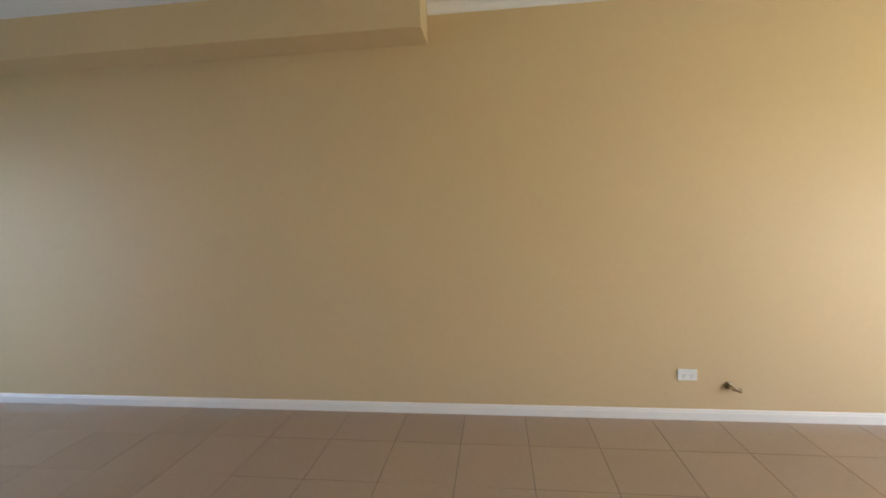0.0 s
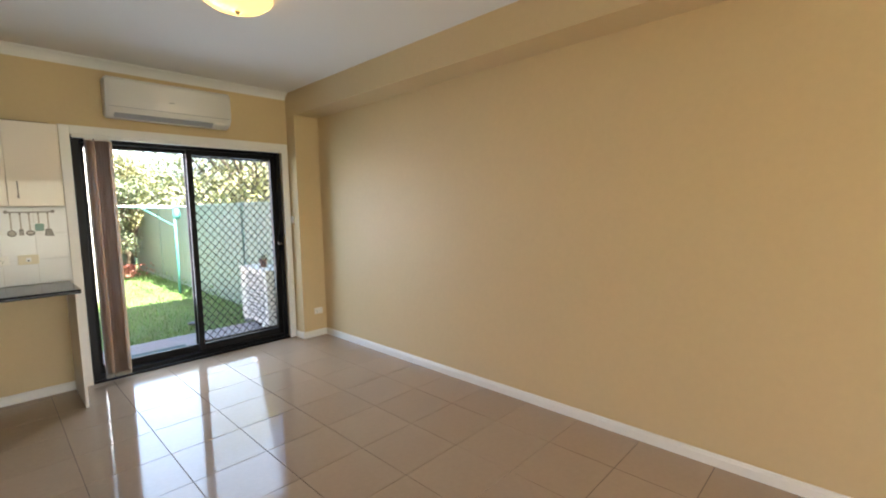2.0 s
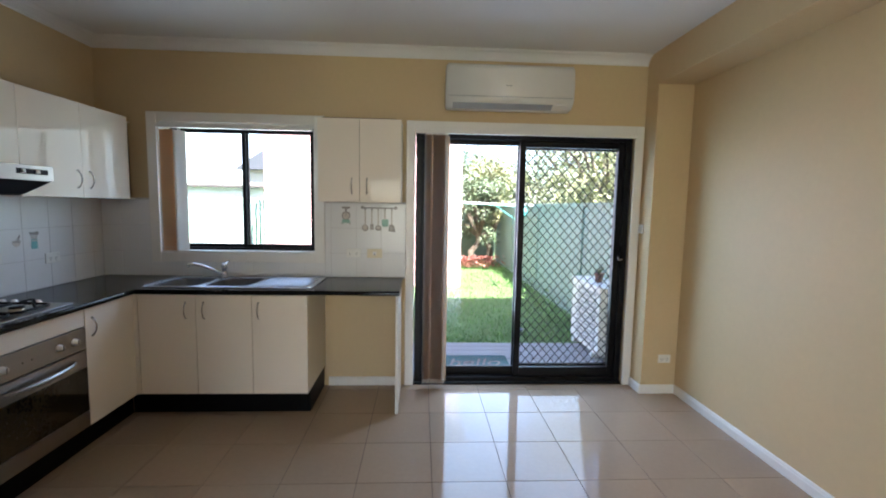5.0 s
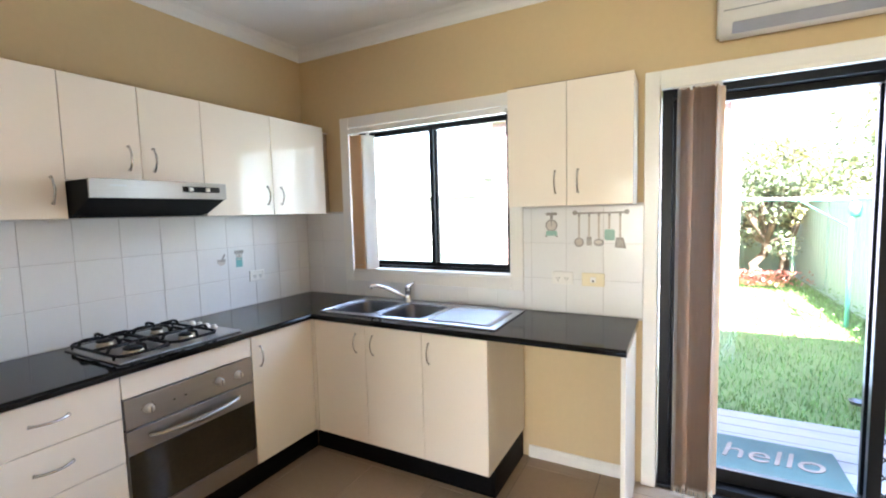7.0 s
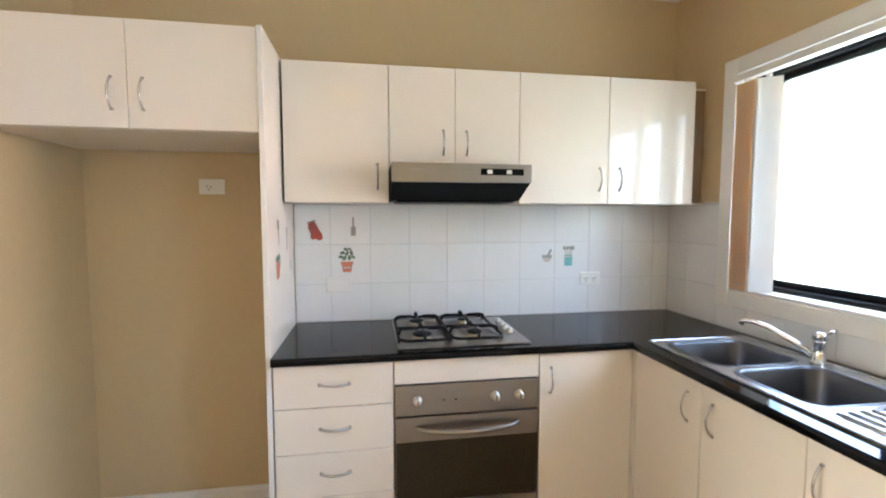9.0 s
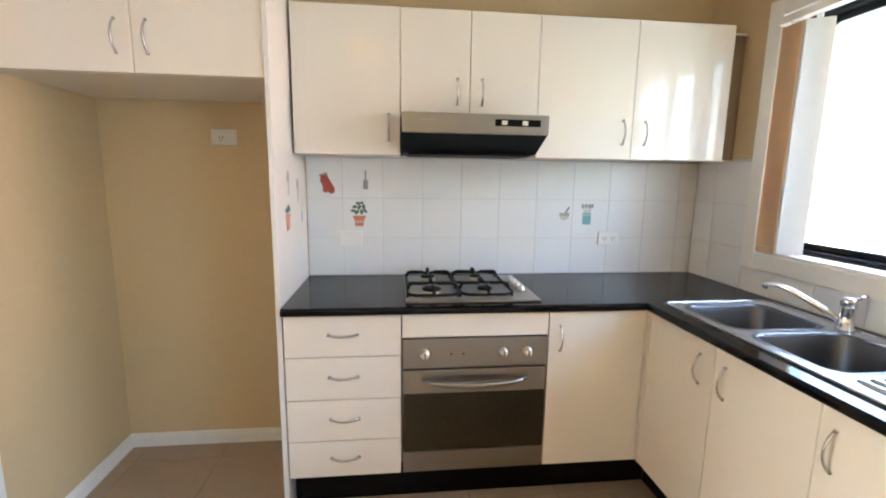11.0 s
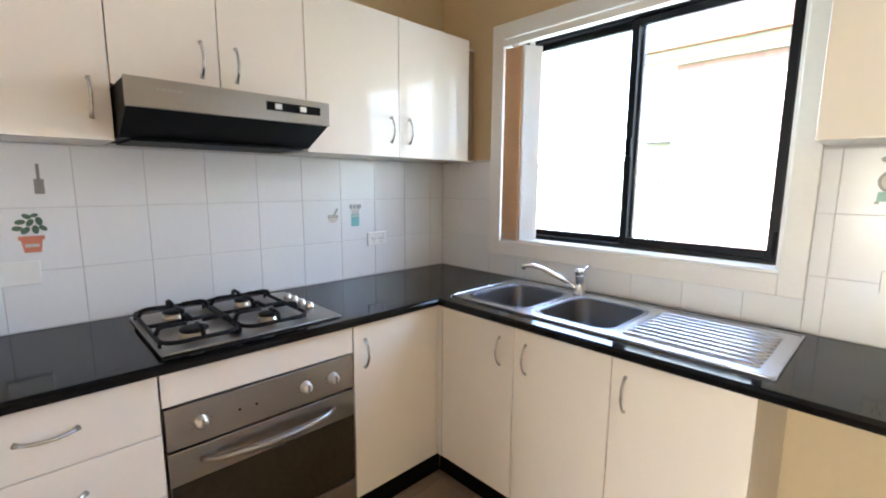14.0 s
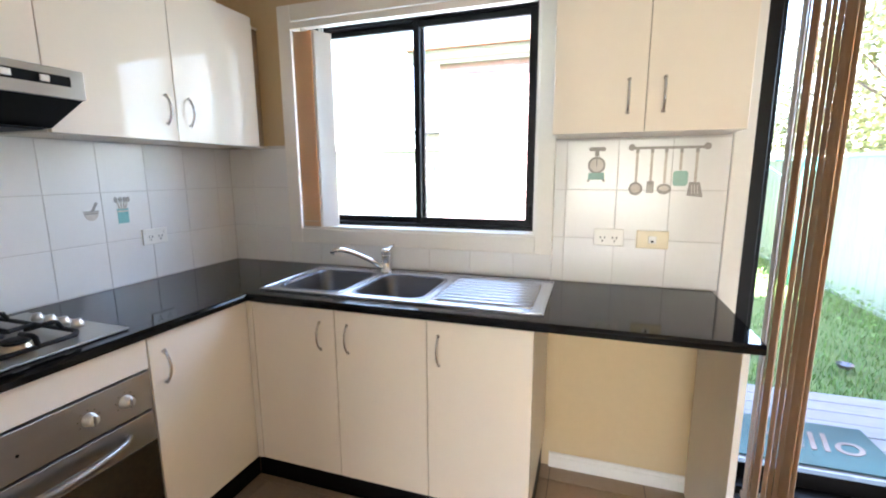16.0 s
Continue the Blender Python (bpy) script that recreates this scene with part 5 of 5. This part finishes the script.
# clothes line
c = thing("clothes_line", (4.45, 5.0, GZ), "turquoise folding clothes line with white cords", "clothes line")
part("post", tube([(4.45, 5.0, GZ - 0.05), (4.45, 5.0, 1.62)], 0.024, 10), M_LINE, c, "", True)
part("arm", tube([(4.45, 5.0, 1.50), (3.1, 5.0, 1.56)], 0.014, 8), M_LINE, c)
part("arm", tube([(4.45, 4.0, 1.52), (4.45, 6.0, 1.52)], 0.014, 8), M_LINE, c)
part("strut", tube([(4.45, 5.0, 1.15), (3.9, 5.0, 1.525)], 0.010, 8), M_LINE, c)
for i in range(5):
    x = 4.3 - i * 0.29
    part("cord", tube([(x, 4.0 + 0.05 * i, 1.535), (x, 5.0, 1.525), (x, 6.0 - 0.05 * i, 1.535)], 0.003, 5), M_CORD, c)
part("front_bar", tube([(3.1, 4.2, 1.56), (3.1, 5.8, 1.56)], 0.012, 8), M_LINE, c)
part("side_bar", tube([(4.45, 4.0, 1.52), (3.1, 4.2, 1.56)], 0.008, 6), M_CORD, c)
part("side_bar", tube([(4.45, 6.0, 1.52), (3.1, 5.8, 1.56)], 0.008, 6), M_CORD, c)
part("peg_bag", lathe([(0.01, 0.0), (0.06, -0.04), (0.075, -0.14), (0.05, -0.2), (0.01, -0.21)], (4.38, 4.6, 1.50), 12), M_LINE, c, "turquoise peg bag", True)


# trees and shrubs
def tree(name, x, y, z0, trunk, clumps, leaves, material, label, seed, size=0.07):
    r = random.Random(seed)
    c = thing(name, (x, y, z0), label, "tree" if "tree" in name else "shrub")
    top = trunk
    pts = [(x + r.uniform(-0.05, 0.05) * i, y + r.uniform(-0.05, 0.05) * i, z0 - 0.05 + top * i / 5) for i in range(6)]
    part("trunk", tube(pts, [0.11 - 0.012 * i for i in range(6)], 9), M_BARK, c, "", True)
    bm = bmesh.new()
    for cx, cy, cz, cr in clumps:
        m = V(*pts[4]).lerp(V(x + cx, y + cy, z0 + cz), 0.55) + V(r.uniform(-0.1, 0.1), r.uniform(-0.1, 0.1), 0.1)
        tube([pts[4], tuple(m), (x + cx, y + cy, z0 + cz)], [0.045, 0.03, 0.012], 6, bm)
    part("limbs", bm, M_BARK, c, "", True)
    vs, fs = [], []
    tot = sum(cl[3] ** 2 for cl in clumps)
    for cx, cy, cz, cr in clumps:
        for i in range(int(leaves * cr * cr / tot)):
            d = V(r.gauss(0, 1), r.gauss(0, 1), r.gauss(0, 0.85)).normalized() * cr * (0.35 + 0.75 * r.random() ** 0.6)
            p = V(x + cx, y + cy, z0 + cz) + d
            a = V(r.uniform(-1, 1), r.uniform(-1, 1), r.uniform(-0.8, 0.5)).normalized() * size * r.uniform(0.6, 1.3)
            b = a.cross(V(r.uniform(-1, 1), r.uniform(-1, 1), 1)).normalized() * size * 0.36
            k = len(vs)
            vs.extend([tuple(p), tuple(p + a * 0.45 + b), tuple(p + a), tuple(p + a * 0.45 - b)])
            fs.append((k, k + 1, k + 2, k + 3))
    me = bpy.data.meshes.new("crown")
    me.from_pydata([tuple(Vector(v) - BASE[c.name]) for v in vs], [], fs)
    me.materials.append(material)
    ob = new("crown", me)
    ob.parent = c
    return c


def cloud(r, k, sx, sy, z0, z1, r0, r1):
    return [(r.uniform(-sx, sx), r.uniform(-sy, sy), r.uniform(z0, z1), r.uniform(r0, r1)) for i in range(k)]


rr = random.Random(11)
tree("tree", 6.6, 6.2, GZ, 2.0, cloud(rr, 22, 1.3, 2.0, 1.7, 3.9, 0.35, 0.75), 9000, M_LEAF, "yellow-green leafy tree beyond the side fence", 1, 0.10)
tree("tree", 7.6, 10.5, GZ, 2.2, cloud(rr, 22, 1.8, 2.4, 1.6, 4.6, 0.4, 0.9), 9000, M_LEAF, "tall yellow-green tree behind the fence", 2, 0.12)
tree("tree", 5.6, 14.0, GZ, 2.0, cloud(rr, 20, 2.2, 1.5, 1.5, 3.6, 0.4, 0.8), 7000, M_LEAFD, "darker tree behind the back fence", 3, 0.12)
tree("shrub", 3.95, 8.7, GZ, 1.1, cloud(rr, 22, 0.55, 0.5, 0.7, 2.3, 0.18, 0.42), 7000, M_LEAFD, "tall leafy shrub at the end of the yard", 4, 0.075)
tree("shrub", 4.45, 9.2, GZ, 1.3, cloud(rr, 16, 0.4, 0.4, 1.2, 2.9, 0.18, 0.45), 5000, M_LEAF, "light green shrub in the yard corner", 5, 0.08)
vs, fs = [], []
for i in range(900):
    p = V(rnd.gauss(3.9, 0.35), rnd.gauss(8.1, 0.12), GZ + rnd.uniform(0.06, 0.34))
    a = V(rnd.uniform(-1, 1), rnd.uniform(-1, 1), rnd.uniform(-0.3, 0.8)).normalized() * 0.035
    b = a.cross(V(rnd.uniform(-1, 1), 0.3, 1)).normalized() * 0.024
    k = len(vs)
    vs.extend([tuple(p - a), tuple(p + b), tuple(p + a), tuple(p - b)])
    fs.append((k, k + 1, k + 2, k + 3))
me = bpy.data.meshes.new("flower_bed")
me.from_pydata(vs, [], fs)
me.materials.append(M_FLOWER)
tagged(new("flower_bed", me), "low reddish flowers at the foot of the shrubs", "flowers", "", "stuff")

# neighbouring brick house
NX0, NX1, NY = -0.60, 3.28, 5.3
house = thing("neighbour_house", (1.2, NY, GZ), "single-storey pink brick house across the yard", "house")
EZ = 3.12
part("wall", box(NX0, NX1, NY + 0.008, NY + 4.2, GZ - 0.05, EZ), M_MORTAR, house, "brick outer wall")
verts, faces = [], []
row, z = 0, GZ
while z < EZ - 0.07:
    u = NX0 - (0.12 if row % 2 else 0.0)
    while u < NX1:
        a0, a1 = max(u, NX0), min(u + 0.23, NX1)
        if a1 - a0 > 0.03:
            k = len(verts)
            y0, y1 = NY - 0.001, NY + 0.02
            verts.extend([(a0, y1, z), (a1, y1, z), (a1, y1, z + 0.076), (a0, y1, z + 0.076), (a0 + 0.003, y0, z + 0.003), (a1 - 0.003, y0, z + 0.003), (a1 - 0.003, y0, z + 0.073), (a0 + 0.003, y0, z + 0.073)])
            faces.extend([(k + 4, k + 5, k + 6, k + 7), (k, k + 1, k + 5, k + 4), (k + 1, k + 2, k + 6, k + 5), (k + 2, k + 3, k + 7, k + 6), (k + 3, k, k + 4, k + 7)])
        u += 0.24
    z += 0.086
    row += 1
me = bpy.data.meshes.new("bricks")
me.from_pydata([tuple(Vector(v) - BASE[house.name]) for v in verts], [], faces)
me.materials.append(M_BRICK)
ob = new("bricks", me)
ob.parent = house
tagged(ob, "pink bricks in stretcher bond", "", "", "stuff")
part("soffit", box(NX0 - 0.45, NX1 + 0.12, NY - 0.06, NY + 4.6, EZ, EZ + 0.03), M_GUTTER, house, "cream eaves lining")
g = part("fascia", box(NX0 - 0.47, NX1 + 0.14, NY - 0.085, NY - 0.062, EZ - 0.02, EZ + 0.16), M_GUTTER, house, "cream fascia board")
part("gutter", prism([(NY - 0.087, EZ + 0.05), (NY - 0.087, EZ + 0.16), (NY - 0.19, EZ + 0.165), (NY - 0.195, EZ + 0.09), (NY - 0.16, EZ + 0.05)], 'x', NX0 - 0.48, NX1 + 0.15), M_GUTTER, g, "cream gutter")
part("downpipe", tube([(NX1 - 0.1, NY - 0.05, GZ), (NX1 - 0.1, NY - 0.05, EZ - 0.15), (NX1 - 0.1, NY - 0.12, EZ + 0.06)], 0.04, 8), M_GUTTER, house, "cream downpipe")
roof = bmesh.new()
for i in range(12):
    y0 = NY - 0.29 + i * 0.25
    z0 = EZ + 0.17 + i * 0.10
    cuboid(roof, NX0 - 0.5, NX1 + 0.16, y0, y0 + 0.30, z0, z0 + 0.03)
part("roof", roof, M_ROOF, house, "terracotta tiled roof")

# low neighbouring shed and paling beyond the west side
c = thing("garden_shed", (-6.0, 9.0, GZ), "low pale rendered shed beyond the yard", "shed")
part("wall", box(-9.5, -0.4, 9.2, 9.9, GZ - 0.05, 1.9), M_GUTTER, c, "pale rendered wall")
part("roof", box(-9.7, -0.3, 9.0, 9.94, 1.90, 1.975, 0.01), M_GUTTERDARK, c, "brown gutter along the roof edge")

# paling fence in front of the shed
c = thing("paling_fence", (-3.0, 7.5, GZ), "pale green open paling fence beyond the yard", "fence")
for i in range(44):
    x = -5.6 + i * 0.1
    if abs(x + 2.98) > 0.07:
        part("paling", box(x, x + 0.062, 7.48, 7.50, GZ, 1.58, 0.004, 1), M_FENCE, c)
for z in (0.2, 1.40):
    part("rail", box(-5.7, -1.15, 7.502, 7.55, z, z + 0.07), M_FENCE, c)
for x in (-5.6, -2.98, -1.2):
    part("post", box(x - 0.03, x + 0.03, 7.47, 7.56, GZ - 0.05, 1.60, 0.004, 1), M_FENCE, c)

# far house with a dark gabled roof
c = thing("far_house", (-1.4, 14.0, GZ), "far pale house under a dark gabled roof", "house")
part("wall", box(-3.7, 0.9, 12.2, 16.0, GZ - 0.05, 2.66), M_RENDERWALL, c, "pale rendered wall")
part("roof", prism([(-3.88, 2.62), (-1.4, 4.30), (1.08, 2.62)], 'y', 11.9, 16.2), M_SLATE, c, "dark gabled roof")

# unseen upper storey of this house and next-door wall, added to shade the yard
solo("unseen_next_house_wall", box(XR + T + 0.35, 16, YS - T, 0.28, GZ, ZC + 0.21), M_RENDERWALL, "unseen rendered wall added under the wide storey next door", "house wall", "structure")
solo("unseen_upper_storey", box(-8, 16, YS - T, 0.28, ZC + 0.22, 5.7), M_RENDERWALL, "unseen rendered upper storey, stretched wide to shade the yard", "house wall", "structure")

# ---- tiles ----
tile_meshes = {}


def slab_tile(name, w, h, d, material, bev):
    """One tile, corner at the origin: w along x, h along y, d up; chamfered top. Shared between alike tiles."""
    key = (name, round(w, 3), round(h, 3))
    if key not in tile_meshes:
        b = bev
        v = [(0, 0, 0), (w, 0, 0), (w, h, 0), (0, h, 0), (0, 0, d - b), (w, 0, d - b), (w, h, d - b), (0, h, d - b), (b, b, d), (w - b, b, d), (w - b, h - b, d), (b, h - b, d)]
        f = [(0, 1, 5, 4), (1, 2, 6, 5), (2, 3, 7, 6), (3, 0, 4, 7), (4, 5, 9, 8), (5, 6, 10, 9), (6, 7, 11, 10), (7, 4, 8, 11), (8, 9, 10, 11)]
        me = bpy.data.meshes.new(name)
        me.from_pydata(v, [], f)
        me.materials.append(material)
        tile_meshes[key] = me
    return tile_meshes[key]


floor = solo("floor", box(-T, XR + T, YS - T, T, -0.12, -0.0035), M_GROUT, "glossy beige tiled floor with dark grout lines", "floor", "structure")
P, J = 0.403, 0.0035
PY = 0.400
xs = [0.0] + [v for v in [2.550 + P * k for k in range(-7, 6)] if 0.03 < v < XR - 0.03] + [XR]
ys = [YS] + [v for v in [-0.505 - PY * k for k in range(22, -2, -1)] if YS + 0.03 < v < -0.03] + [0.0]
for i in range(len(xs) - 1):
    for j in range(len(ys) - 1):
        w, h = xs[i + 1] - xs[i] - J, ys[j + 1] - ys[j] - J
        ob = new("floor_tile", slab_tile("floor_tile", w, h, 0.0045, M_FLOOR, 0.0006))
        ob.location = (xs[i] + J / 2, ys[j] + J / 2, -0.0045)
        ob.parent = floor
        ob.rotation_euler = (random.uniform(-0.0006, 0.0006), random.uniform(-0.0006, 0.0006), 0)

zs = [0.902, 1.092, 1.293, 1.492]


def splash(name, label, wall, cells):
    back = solo(name, wall, M_WGROUT, label, "splashback", "structure")
    for axis, a0, a1, z0, z1 in cells:
        g = 0.0022
        ob = new("wall_tile", slab_tile("wall_tile", a1 - a0 - g, z1 - z0 - g, 0.0075, M_TILE, 0.0012))
        if axis == 'y':      # on the west wall, facing east
            ob.matrix_world = Matrix(((0, 0, 1, 0.003), (1, 0, 0, a0 + g / 2), (0, 1, 0, z0 + g / 2), (0, 0, 0, 1)))
        else:                # on the north wall, facing south
            ob.matrix_world = Matrix(((1, 0, 0, a0 + g / 2), (0, 0, -1, -0.003), (0, 1, 0, z0 + g / 2), (0, 0, 0, 1)))
        ob.parent = back


cells = []
ty = [-2.062] + [-1.889 + 0.1985 * k for k in range(9)] + [-0.11, -0.011]
for i in range(len(ty) - 1):
    for j in range(3):
        cells.append(('y', ty[i], ty[i + 1], zs[j], zs[j + 1]))
splash("splashback_hob", "white glazed square wall tiles behind the hob", box(0.0005, 0.0085, -2.062, -0.0005, 0.89, 1.505), cells)
cells = []
tx = [0.011, 0.155, WX0 - 0.074]
for i in range(2):
    for j in range(3):
        cells.append(('x', tx[i], tx[i + 1], zs[j], zs[j + 1]))
tx = [0.155 + 0.1988 * k for k in range(9)]
for i in range(1, 8):
    a0, a1 = max(tx[i], WX0 - 0.074), min(tx[i + 1], WX1 + 0.074)
    if a1 - a0 > 0.02:
        cells.append(('x', a0, a1, zs[0], WZ0 - 0.074))
cells.append(('x', WX0 - 0.074, tx[2], zs[0], WZ0 - 0.074)) if tx[2] - WX0 + 0.074 > 0.02 and tx[1] > WX0 - 0.074 else None
tx = [WX1 + 0.074, 1.762, 1.960, 2.157, 2.352]
for i in range(4):
    for j in range(3):
        cells.append(('x', tx[i], tx[i + 1], zs[j], zs[j + 1]))
bm = box(0.0005, WX0 - 0.0745, -0.0085, -0.0005, 0.89, 1.505)
cuboid(bm, WX0 - 0.074, WX1 + 0.074, -0.0085, -0.0005, 0.89, WZ0 - 0.0745)
cuboid(bm, WX1 + 0.0745, 2.352, -0.0085, -0.0005, 0.89, 1.505)
splash("splashback_sink", "white glazed square wall tiles behind the sink", bm, cells)
